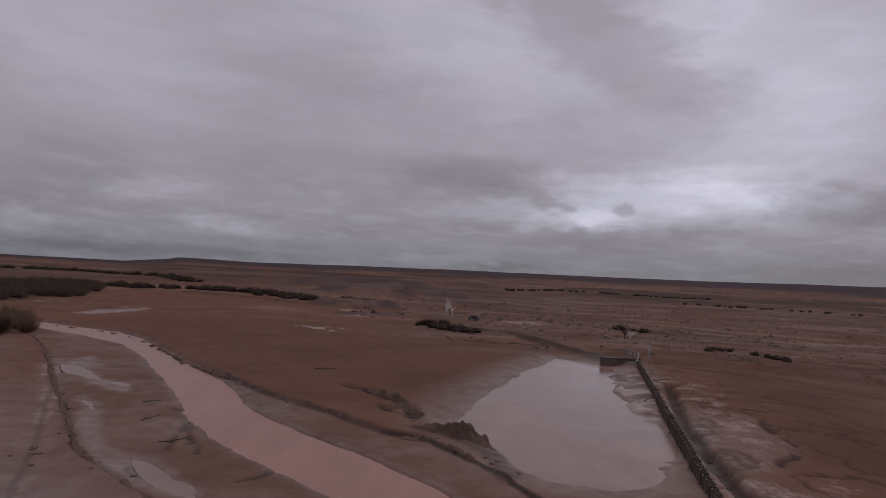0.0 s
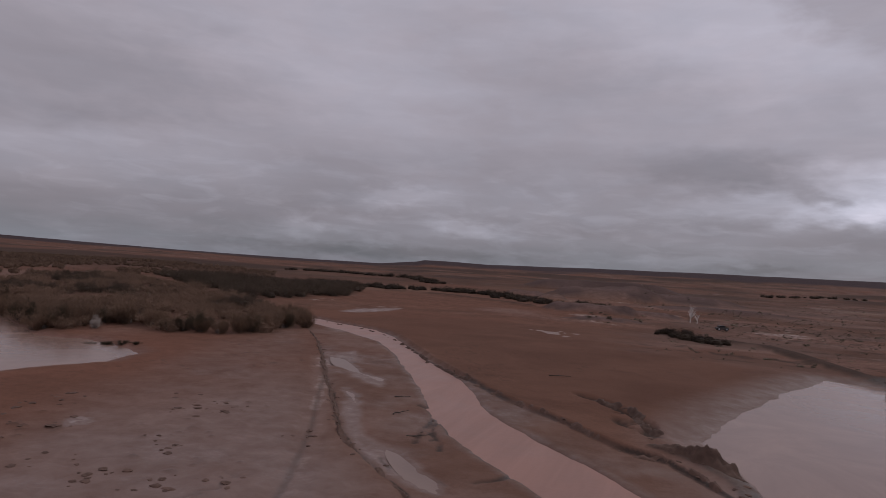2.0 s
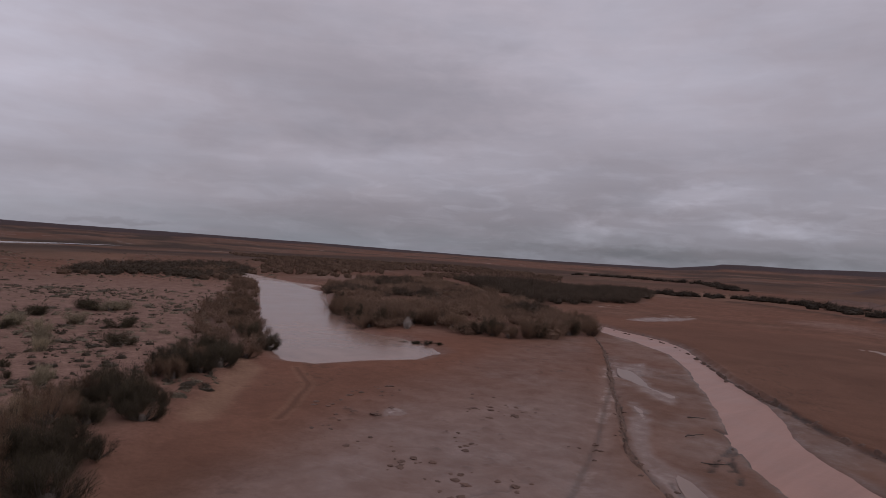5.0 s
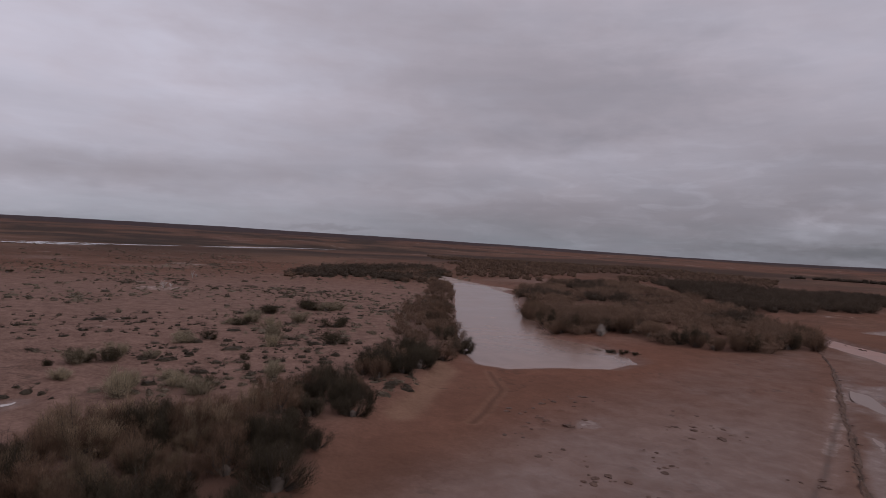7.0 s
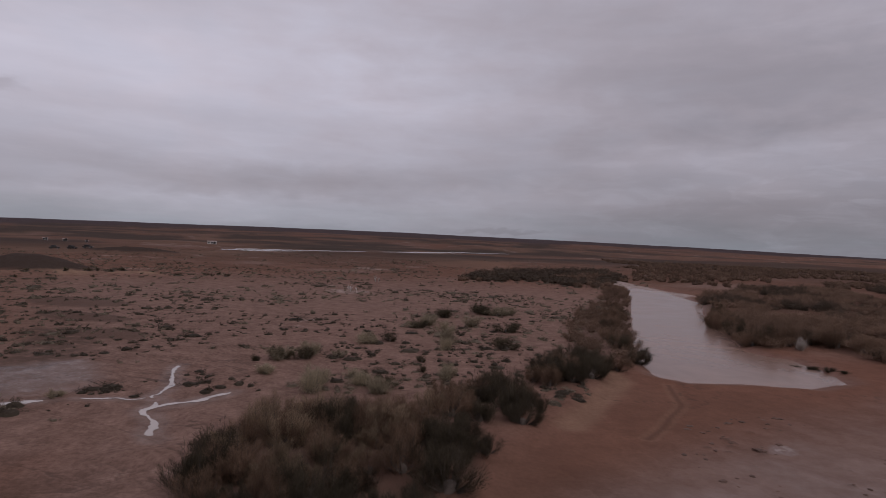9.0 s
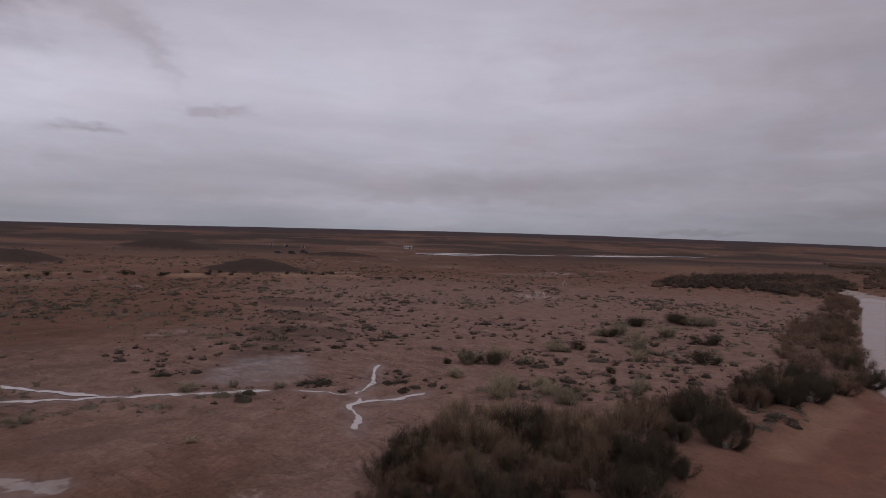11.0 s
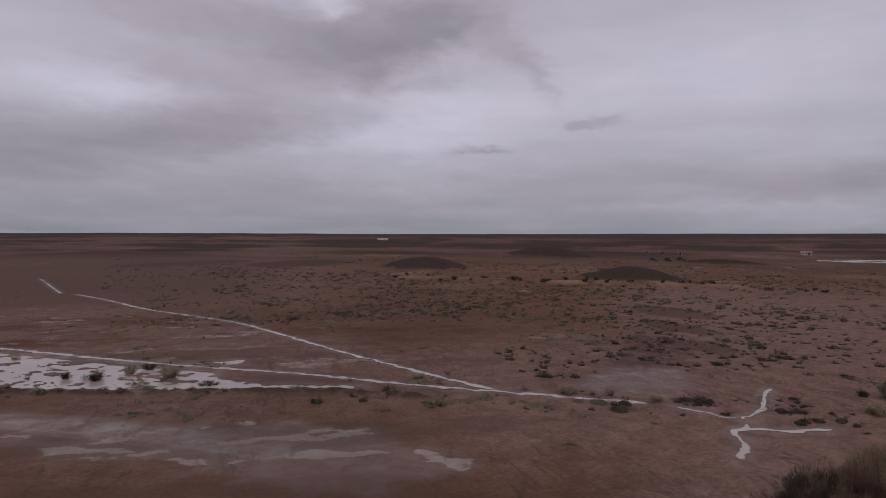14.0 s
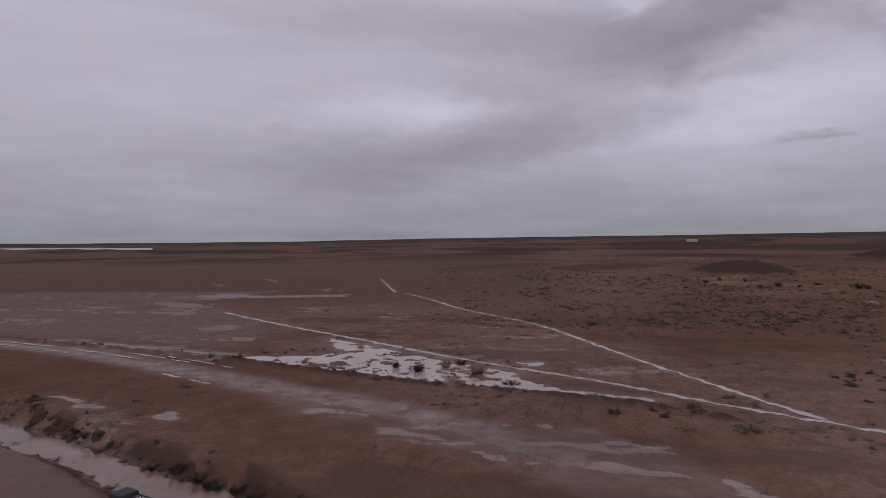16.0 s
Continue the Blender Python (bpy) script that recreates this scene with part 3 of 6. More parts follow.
    more("sand", 0.16 * ease(np.abs(d - 0.4), 0.35, 0.1))
    more("dark", 0.3 * ease(d, 0.3, 0.05))
    # wet shine on the mud, painted as a pale patch
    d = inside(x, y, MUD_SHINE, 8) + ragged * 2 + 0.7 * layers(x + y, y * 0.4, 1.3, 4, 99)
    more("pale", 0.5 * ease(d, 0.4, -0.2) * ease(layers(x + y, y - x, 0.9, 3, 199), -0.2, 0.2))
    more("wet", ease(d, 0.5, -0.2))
    # clods on the west flats
    clods = ease(inside(x, y, [(-16, 20), (-36, 22), (-40, 32), (-26, 38), (-19, 32)], 8), 3, -3) * ease(layers(x, y, 0.7, 2, 47), 0.55, 0.9) * ease(layers(x, y, 4, 3, 48), -0.2, 0.4)
    z = z + 0.10 * clods
    more("dark", 0.45 * clods)
    # east field and its slumped bank
    d = inside(x, y, DEBRIS, 10) + ragged * 2.5
    lump = ease(d, 0.2, -0.5) * ease(layers(x, y, 2.2, 4, 50), 0.15, 0.45)
    z = z - 0.3 * lump
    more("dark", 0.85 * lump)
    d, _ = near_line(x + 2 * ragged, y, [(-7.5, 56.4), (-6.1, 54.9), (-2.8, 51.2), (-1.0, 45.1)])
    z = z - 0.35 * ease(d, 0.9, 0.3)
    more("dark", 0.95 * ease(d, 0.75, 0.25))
    d = inside(x, y, POND_E, 25) + ragged * 1.2
    field = ease(inside(x, y, [(-60, 100), (-20, 62), (2, 46), (28, 90), (10, 110), (-40, 125)], 12), 2, -4)
    more("red", 0.25 * field)
    more("dark", 0.15 * field)
    more("grey", 0.75 * ease(d, 7.0, 0.5))
    more("wet", 0.9 * ease(d, 6.0, 0.0))
    shelf = 0.34 * ease(d, -0.4, 4.0)
    z = np.where(d < 4.0, np.minimum(z, POND_E_LEVEL + 0.02 + shelf), z)
    z = np.where(d < 0, POND_E_LEVEL - 0.02 - 0.22 * ease(d, 0.1, -1.2) + 0.02 * crumbs, z)
    # silt bars in the pond's near end and beside the wall
    wallside, _ = near_line(x, y, [(22.6, 76), (20.2, 64), (18.6, 56), (17.4, 51)])
    foam = ease(layers(x * 0.45, y, 1.5, 4, 51), 0.0, 0.22) * ease(wallside + 2 * ragged, 2.6, 1.0)
    islet = ease(layers(x * 0.6, y, 2.6, 4, 151), 0.22, 0.4) * ease(wallside, 3.0, 1.4)
    shoal = ease(layers(x * 0.5, y, 3.6, 4, 52), 0.0, 0.35) * ease(near_line(x, y, [(3.2, 35), (6.5, 35.2), (11.6, 36.4), (14.7, 36.6)])[0], 2.8, 0.8)
    z = z + np.where(d < 0.5, 0.31 * np.maximum(foam, 0.9 * shoal), 0) + np.where(d < 0.5, 0.12 * islet, 0)
    more("pale", 0.95 * foam * (1 - islet))
    more("grey", shoal)
    more("dark", 0.45 * islet)
    # slumped bank between river and pond
    d, _ = near_line(x + 0.8 * ragged, y + 0.5 * ragged, RIDGE)
    lump = ease(d, 1.05, 0.2)
    z = z + 0.22 * lump
    more("dark", 0.6 * ease(d, 0.8, 0.4))
    # land behind the sheet pile wall, its trench and ledges
    (wx, wy), (vx, vy) = WALL
    n = math.hypot(vx - wx, vy - wy)
    across = ((x - wx) * (vy - wy) - (y - wy) * (vx - wx)) / n
    behind = -across * ease(y, 86, 82)
    apron = ease(behind, 0.05, 0.2) * ease(y, 84, 81) * ease(behind, 26, 14) * ease(y, 5, 20)
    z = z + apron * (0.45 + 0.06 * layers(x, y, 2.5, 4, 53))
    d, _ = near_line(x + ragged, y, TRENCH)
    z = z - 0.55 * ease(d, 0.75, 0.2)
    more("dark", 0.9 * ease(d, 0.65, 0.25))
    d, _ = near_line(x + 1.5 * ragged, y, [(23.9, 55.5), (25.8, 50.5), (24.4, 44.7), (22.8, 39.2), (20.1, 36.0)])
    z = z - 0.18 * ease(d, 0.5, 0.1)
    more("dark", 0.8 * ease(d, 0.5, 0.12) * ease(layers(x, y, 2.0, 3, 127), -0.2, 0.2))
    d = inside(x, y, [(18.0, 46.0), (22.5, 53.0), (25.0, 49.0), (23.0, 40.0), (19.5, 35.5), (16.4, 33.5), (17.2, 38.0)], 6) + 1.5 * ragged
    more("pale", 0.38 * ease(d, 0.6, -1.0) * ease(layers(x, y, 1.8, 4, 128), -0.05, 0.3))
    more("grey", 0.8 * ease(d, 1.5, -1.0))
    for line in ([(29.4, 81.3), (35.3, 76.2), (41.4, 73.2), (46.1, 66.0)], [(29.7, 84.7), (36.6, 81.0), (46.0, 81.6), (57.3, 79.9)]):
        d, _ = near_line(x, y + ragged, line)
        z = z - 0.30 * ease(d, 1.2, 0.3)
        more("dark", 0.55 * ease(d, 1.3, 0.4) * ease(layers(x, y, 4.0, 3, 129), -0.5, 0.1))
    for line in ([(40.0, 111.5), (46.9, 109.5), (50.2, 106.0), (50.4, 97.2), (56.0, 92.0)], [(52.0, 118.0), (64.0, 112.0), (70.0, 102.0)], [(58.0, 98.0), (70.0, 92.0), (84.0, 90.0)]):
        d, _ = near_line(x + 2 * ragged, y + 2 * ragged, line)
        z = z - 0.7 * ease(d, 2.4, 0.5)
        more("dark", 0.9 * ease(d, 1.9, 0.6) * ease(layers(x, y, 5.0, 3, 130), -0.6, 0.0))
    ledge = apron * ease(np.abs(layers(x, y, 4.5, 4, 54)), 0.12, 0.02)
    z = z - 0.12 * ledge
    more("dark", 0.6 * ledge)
    more("pale", apron * 0.34 * ease(layers(x, y, 6, 4, 55), 0.2, 0.7) * ease(behind, 12, 4))
    more("dark", 0.28 * apron * ease(behind, 6, 12))
    more("grey", 0.35 * ease(yaw, 2, -6) * ease(r, 60, 90) * ease(layers(x, y, 14, 4, 271), -0.3, 0.3))
    more("dark", 0.30 * ease(yaw, 4, -4) * ease(r, 60, 90) * ease(layers(x / 2, y, 12, 4, 272), -0.2, 0.3))
    # road bank that runs on behind the wall
    d, _ = near_line(x, y + ragged, [(32, 88), (60, 78), (110, 52)])
    z = z + 0.9 * ease(d, 4.5, 1.2)
    more("red", 0.6 * ease(d, 5, 2))
    # bank across the pond; the shadow of its cut face is in the colour
    d, _ = near_line(x, y + ragged, [(-2, 128), (14, 121), (17, 112), (21, 92), (26, 83)])
    z = z + 0.5 * ease(d, 2.6, 0.6)
    more("dark", 0.85 * ease(d + 2 * ragged, 2.6, 1.2))
    d, _ = near_line(x, y + ragged, [(62, 182), (71, 174), (79, 165), (100, 158)])
    more("sand", 0.8 * ease(d, 4, 1.5))
    d, _ = near_line(x, y + 3 * ragged, [(-104, 214), (-84, 216), (-62, 201), (-44, 188)])
    z = z + 0.6 * ease(d, 4, 1)
    more("dark", 0.75 * ease(d, 2.6, 0.8))
    d = inside(x, y, [(8, 158), (20, 154), (34, 162), (24, 170)], 8) + 6 * ragged
    more("pale", 0.8 * ease(d, 1, -2) * ease(layers(x, y, 5, 4, 146), 0.1, 0.4))
    # pond on the west side
    d = inside(x, y, POND_W, 25) + ragged * 1.3
    z = np.where((d < 3) & (plain < 2), np.minimum(z, POND_W_LEVEL + 0.02 + 0.30 * ease(d, -0.2, 2.0)), z)
    z = np.where(d < 0, POND_W_LEVEL - 0.03 - 0.28 * ease(d, 0.0, -2.0), z)
    more("wet", 0.6 * ease(d, 2.5, 0.0))
    more("red", 0.8 * ease(d, 14, 4))
    bank = ease(near_line(x, y, [(-60, 29.5), (-78, 37), (-112, 54), (-166, 79)])[0], 4.5, 1.0) * (d > 0.1)
    z = z + 0.35 * bank
    d, _ = near_line(x + ragged, y - ragged, [(-215, 98), (-186, 91), (-150, 88.5)])
    more("pale", 0.9 * ease(d, 6, 2))
    z = z + 0.22 * ease(d, 5, 1)
    # sandy edge under the bank thicket
    ring = [*BEACH, (-33, -12), (-62, -10), (-66, 20)]
    d = inside(x, y, ring, 12) + ragged
    z = z + 0.4 * ease(d, 0.5, -1.6)
    d, _ = near_line(x + ragged, y, [(-56, 25.8), (-51, 25), (-43, 19.2), (-38, 15.4)])
    more("sand", 0.5 * ease(d, 1.7, 0.4))
    # thickets stand on low hummocks; soil darkened for litter and shade beneath them
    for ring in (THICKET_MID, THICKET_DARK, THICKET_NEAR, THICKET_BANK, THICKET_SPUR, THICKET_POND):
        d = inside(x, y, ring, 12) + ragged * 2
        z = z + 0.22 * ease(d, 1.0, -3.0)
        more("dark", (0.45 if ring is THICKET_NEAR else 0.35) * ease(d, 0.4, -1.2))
    # mauve silt flats round the flood
    d = inside(x, y, [(-6, -74), (-30, -42), (-42, -34), (-50, -50), (-50, -84), (-44, -125), (-12, -125)], 20) + 5 * ragged
    more("grey", 0.75 * ease(d, 5, -6) * ease(layers(x, y, 10, 4, 261), -0.5, 0.2))
    more("pale", 0.45 * ease(d, 2, -6) * ease(layers(u, v / 3, 3.0, 4, 262), 0.42, 0.6))
    # flooded hollow with islands
    d = inside(x, y, FLOOD, 12) - 0.25 + 1.0 * ragged + 0.2 * crumbs
    z = np.where(d < 3, z * ease(d, 0.5, 3), z)
    z = np.where(d < 0.6, FLOOD_LEVEL + 0.05 + 0.02 * crumbs - 0.12 * ease(d, 0.5, -0.8), z)
    isle = ease(layers(x, y, 1.5, 4, 61) + 0.4 * layers(x, y, 5, 3, 161), 0.14, 0.30)
    z = z + np.where(d < 0.6, 0.13 * isle, 0)
    more("wet", ease(d, 2.0, 0.0) * 0.8)
    # thin wet slivers along the berm, their sheen put in as pale
    d, _ = near_line(x, y, [(17, -93), (9.5, -85), (3.6, -79.5), (-2, -73)])
    more("pale", 0.9 * ease(d, 3.2, 0.6) * ease(layers(u, v / 4, 1.1, 4, 162), -0.02, 0.2))
    more("wet", ease(d, 4, 1))
    for line, half in WET_LINES:
        d, _ = near_line(x, y, line)
        z = z * ease(d, half + 0.3, half + 2.5)
        more("wet", 0.7 * ease(d, half + 0.9, half))
    # soaked hollow and dark gravel on the plain beside the tracks
    d = inside(x, y, [(-46, -26.5), (-56, -28), (-60, -22), (-52, -17.5), (-47, -20)], 10) + 4 * ragged
    more("wet", ease(d, 1.5, -1.5))
    more("calm", 0.8 * ease(d, 1.5, -1.5))
    more("pale", 0.30 * ease(d, 0.5, -1.5) * ease(layers(u, v / 5, 1.6, 4, 165), 0.05, 0.3))
    d, _ = near_line(x + 4 * ragged, y, [(-57, -26), (-68, -27), (-76, -32)])
    more("dark", 0.6 * ease(d, 4.5, 1.5) * ease(crumbs, -1.0, 0.3))
    # road, its ruts and the wet fan where it widens
    d, _ = near_line(x, y, ROAD)
    z = z * ease(d, 2.2, 4.0)
    more("pale", 0.42 * ease(d + ragged, 2.4, 0.8))
    more("grey", 0.6 * ease(d + 2 * ragged, 3.8, 1.6))
    more("calm", 0.9 * ease(d, 4.5, 2.0))
    more("wet", 0.9 * ease(d, 2.9, 1.6))
    z = z - 0.05 * ease(np.abs(d - 0.8), 0.35, 0.1)
    # fan and puddles: bright water sheen is painted as pale soil
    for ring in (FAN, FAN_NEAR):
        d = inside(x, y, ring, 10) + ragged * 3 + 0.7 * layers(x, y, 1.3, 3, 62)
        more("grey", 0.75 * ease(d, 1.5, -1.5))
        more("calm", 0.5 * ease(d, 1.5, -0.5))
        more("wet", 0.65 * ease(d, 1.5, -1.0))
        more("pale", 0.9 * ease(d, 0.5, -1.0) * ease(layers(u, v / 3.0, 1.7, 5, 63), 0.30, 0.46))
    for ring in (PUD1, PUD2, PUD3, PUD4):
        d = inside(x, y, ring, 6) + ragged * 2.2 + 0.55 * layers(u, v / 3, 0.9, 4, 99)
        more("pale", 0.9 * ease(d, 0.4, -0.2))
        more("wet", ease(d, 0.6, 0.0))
    d, along = near_line(x, y + ragged, BERM)
    z = z + 0.3 * ease(d, 1.1, 0.2) * (1 + 0.5 * crumbs)
    more("dark", 0.85 * ease(d, 1.1, 0.4) * ease(crumbs, -0.9, 0.0))
    # grey clay pan beyond the flood, bright puddle glints put in as pale streaks
    d = inside(x, y, [(55, -125), (15, -92), (-4, -78), (-14, -100), (0, -140), (-20, -160), (40, -190), (90, -160)], 25) + 6 * ragged
    more("grey", 0.7 * ease(d, 6, -6))
    more("dark", 0.35 * ease(d, 6, -6))
    more("wet", 0.6 * ease(d, 4, -6))
    more("pale", ease(d, 2, -4) * ease(layers(u, v / 3.5, 2.6, 5, 92) + 0.4 * layers(x, y, 16, 3, 192), 0.40, 0.58))
    more("calm", 0.8 * ease(d, 4, -4))
    for squiggle in ([(-2.5, -199), (-6.2, -192), (-4, -186)], [(-21, -214), (-22, -200)], [(-33, -166), (-30, -160), (-33, -155)]):
        d2, _ = near_line(x + 3 * ragged, y, squiggle)
        more("pale", ease(d2, 1.1, 0.4))
    more("dark", 0.7 * ease(d, 2, -4) * ease(layers(x * 0.6, y, 7.0, 4, 93), 0.4, 0.7))
    # far water film, its sheen put into the soil colour
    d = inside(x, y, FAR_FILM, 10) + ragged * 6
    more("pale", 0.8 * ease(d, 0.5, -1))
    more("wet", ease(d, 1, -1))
    # ditch
    d = inside(x, y, DITCH, 14) + ragged * 0.7
    crest, _ = near_line(x + ragged, y, DITCH_CREST)
    z = z + 0.3 * ease(crest, 3.5, 0.6) * (d > 0.3)
    z = np.where(d < 2.4, np.minimum(z, DITCH_LEVEL + 0.04 + 1.0 * ease(d, -0.1, 2.2) + 0.07 * crumbs), z)
    z = np.where(d < 0, DITCH_LEVEL - 0.03 - 0.25 * ease(d, 0.0, -0.8), z)
    more("dark", 0.85 * ease(d, 3.2, 0.8) * ease(layers(x, y, 1.6, 4, 164), -0.35, 0.15))
    more("wet", ease(d, 0.8, 0.0))
    yard = ease(inside(x, y, [(14, -50.5), (9, -43), (5.6, -37), (1.5, -27.5), (20, -18), (45, -55)], 10), 0.3, -0.4)
    more("grey", 0.95 * yard)
    more("calm", yard)
    more("wet", 0.6 * yard)
    more("red", 0.5 * ease(d, 16, 3))
    # low scarp of orange sand on the plain
    d, _ = near_line(x + 8 * ragged, y, [(-136, -132), (-146, -98), (-160, -84), (-172, -52)])
    z = z + 0.8 * ease(d, 9, 1)
    more("sand", 0.95 * ease(d, 8, 3) * ease(layers(x, y, 9, 4, 70), -0.4, 0.3))
    for mound in MOUNDS:
        h = hill(x, y, mound)
        z = z + h
        more("dark", min(1.0, 0.35 + 0.3 * mound[4]) * ease(h, 0.02 * mound[4], 0.22 * mound[4]))
    for mound in GRAVEL:
        h = hill(x, y, mound, 0.6)
        z = z + h
        more("grey", ease(h, 0.03 * mound[4], 0.3 * mound[4]))
        more("haze_gravel", 0.5 * ease(h, 0.03 * mound[4], 0.3 * mound[4]))
        more("dark", 0.55 * ease(np.abs(h / mound[4] - 0.45), 0.45, 0.2) * ease(layers(x, y, 18, 4, 91), -0.5, 0.2))
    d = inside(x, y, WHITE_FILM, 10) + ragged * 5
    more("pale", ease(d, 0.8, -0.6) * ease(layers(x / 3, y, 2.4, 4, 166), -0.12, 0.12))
    for ring, level in (([(-415, -85), (-650, 180), (-520, 20), (-480, -75)], LAKE_LEVEL[0]), (LAKE16, LAKE_LEVEL[1])):
        d = inside(x, y, ring, 60)
        z = np.where(d < 40, z * ease(d, 0, 40) + level * (1 - ease(d, 0, 40)), z)
    return z, soil


# wet wheel tracks: line and half width
WET_LINES = [(curved(TRACK_MAIN), 0.42), (curved(TRACK_MAIN_END), 0.22), (curved(TRACK_NORTH), 0.42), (curved(TRACK_EAST), 0.55), (curved(TRACK_SOUTH), 0.5), (curved(TRACK_UP), 0.34), (curved(TRACK_UP_FAR), 0.45)]
LAKE_LEVEL = (0.4, 0.0)

# ---- materials ----


def material(name, colours, rough=0.85, size=1.0, bump=0.3, spec=0.3, metal=0.0, spread=0.25):
    """A weathered surface: two colours mixed by noise at two scales, each object a little different."""
    mat = bpy.data.materials.new(name)
    mat.use_nodes = True
    g = Graph(mat.node_tree)
    at = g.node("ShaderNodeTexCoord").outputs["Object"]
    big, small = g.noise(at, 1.3 / size, 5.0, 0.6), g.noise(at, 9.0 / size, 4.0, 0.6)
    own = g.node("ShaderNodeObjectInfo").outputs["Random"]
    share = g.math("ADD", g.span(big, 0.3, 0.7, 0.0, 0.7), g.span(small, 0.3, 0.7, 0.0, 0.3), clamp=True)
    colour = g.mix(share, colours[0], colours[1])
    colour = g.scaled(colour, g.span(own, 0.0, 1.0, 1.0 - spread, 1.0 + spread))
    skin = g.node("ShaderNodeBsdfPrincipled")
    g.put(skin.inputs["Base Color"], colour)
    g.put(skin.inputs["Roughness"], g.span(small, 0.2, 0.8, max(0.05, rough - 0.12), min(1.0, rough + 0.1)))
    skin.inputs["Metallic"].default_value, skin.inputs["Specular IOR Level"].default_value = metal, spec
    lump = g.node("ShaderNodeBump")
    lump.inputs["Strength"].default_value, lump.inputs["Distance"].default_value = bump, 0.03 * size
    g.put(lump.inputs["Height"], small)
    g.put(skin.inputs["Normal"], lump.outputs[0])
    g.put(g.node("ShaderNodeOutputMaterial").inputs[0], skin.outputs[0])
    return mat


def plant_material(name, colours):
    """Twigs and leaves: tone changes from blade to blade and from plant to plant."""
    mat = bpy.data.materials.new(name)
    mat.use_nodes = True
    g = Graph(mat.node_tree)
    isle = g.node("ShaderNodeNewGeometry").outputs["Random Per Island"]
    own = g.node("ShaderNodeObjectInfo").outputs["Random"]
    colour = g.mix(isle, colours[0], colours[1])
    each = g.node("ShaderNodeAttribute")
    each.attribute_name = "plant_tone"
    colour = g.scaled(colour, g.math("ADD", g.span(own, 0.0, 1.0, 0.72, 1.28), each.outputs["Fac"]))
    skin = g.node("ShaderNodeBsdfPrincipled")
    g.put(skin.inputs["Base Color"], colour)
    skin.inputs["Roughness"].default_value, skin.inputs["Specular IOR Level"].default_value = 0.8, 0.15
    back = g.node("ShaderNodeBsdfTranslucent")
    g.put(back.inputs["Color"], colour)
    both = g.node("ShaderNodeMixShader")
    both.inputs[0].default_value = 0.45
    g.put(both.inputs[1], skin.outputs[0])
    g.put(both.inputs[2], back.outputs[0])
    g.put(g.node("ShaderNodeOutputMaterial").inputs[0], both.outputs[0])
    return mat


def soil_material():
    mat = bpy.data.materials.new("desert_soil")
    mat.use_nodes = True
    g = Graph(mat.node_tree)
    at = g.node("ShaderNodeTexCoord").outputs["Object"]
    one, two = g.node("ShaderNodeAttribute"), g.node("ShaderNodeAttribute")
    one.attribute_name, two.attribute_name = "soil_a", "soil_b"
    a, b = g.node("ShaderNodeSeparateColor"), g.node("ShaderNodeSeparateColor")
    g.put(a.inputs[0], one.outputs["Color"])
    g.put(b.inputs[0], two.outputs["Color"])
    calm = one.outputs["Alpha"]
    pale, wet, dark = a.outputs[:3]
    red, grey, sand = b.outputs[:3]
    patch, mid, fine, grit = g.noise(at, 0.09, 6.0, 0.6, 0.4), g.noise(at, 0.55, 6.0, 0.62, 0.3), g.noise(at, 3.2, 5.0, 0.6), g.noise(at, 16.0, 3.0, 0.6)
    nick = g.math("SUBTRACT", g.math("ADD", g.math("MULTIPLY", mid, 0.6), g.math("MULTIPLY", fine, 0.4)), 0.5)
    pale, wet, dark, grey = (g.math("MULTIPLY_ADD", g.math("MULTIPLY", nick, g.math("MULTIPLY", q, g.math("SUBTRACT", 1.25, q))), much, q, clamp=True) for q, much in ((pale, 4.0), (wet, 2.0), (dark, 4.5), (grey, 1.8)))
    pale = g.span(pale, 0.22, 0.62)
    colour = g.mix(g.span(patch, 0.35, 0.65), (0.116, 0.060, 0.042), (0.168, 0.089, 0.062))
    colour = g.mix(red, colour, g.mix(mid, (0.140, 0.066, 0.045), (0.196, 0.092, 0.062)))
    colour = g.mix(grey, colour, g.mix(mid, (0.185, 0.116, 0.094), (0.240, 0.155, 0.127)))
    colour = g.mix(sand, colour, (0.250, 0.155, 0.105))
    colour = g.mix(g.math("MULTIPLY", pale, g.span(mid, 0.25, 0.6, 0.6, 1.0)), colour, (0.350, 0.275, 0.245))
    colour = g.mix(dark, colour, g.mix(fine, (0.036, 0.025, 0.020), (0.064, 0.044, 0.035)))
    # haze tint of the far ridges; grey gravel hills share this colour
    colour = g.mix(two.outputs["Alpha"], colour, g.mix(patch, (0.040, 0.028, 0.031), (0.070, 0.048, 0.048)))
    tone = g.math("MULTIPLY", g.span(mid, 0.3, 0.7, 0.80, 1.20), g.span(fine, 0.3, 0.7, 0.80, 1.20))
    tone = g.math("MULTIPLY", tone, g.span(grit, 0.3, 0.7, 0.93, 1.07))
    crumb = g.span(g.noise(at, 5.5, 5.0, 0.7, 0.4), 0.60, 0.70, 1.0, 0.62)
    tone = g.math("MULTIPLY", tone, crumb)
    uneven = g.span(calm, 0.0, 1.0, 1.0, 0.3)
    tone = g.math("MULTIPLY_ADD", g.math("SUBTRACT", tone, 1.0), uneven, 1.0)
    damp = g.math("MULTIPLY", wet, g.span(mid, 0.3, 0.6, 0.6, 1.0))
    colour = g.scaled(colour, g.math("MULTIPLY", tone, g.span(damp, 0.0, 1.0, 1.0, 0.82)))
    skin = g.node("ShaderNodeBsdfPrincipled")
    g.put(skin.inputs["Base Color"], colour)
    slick = g.math("MULTIPLY", damp, g.span(fine, 0.3, 0.62, 1.0, 0.55))
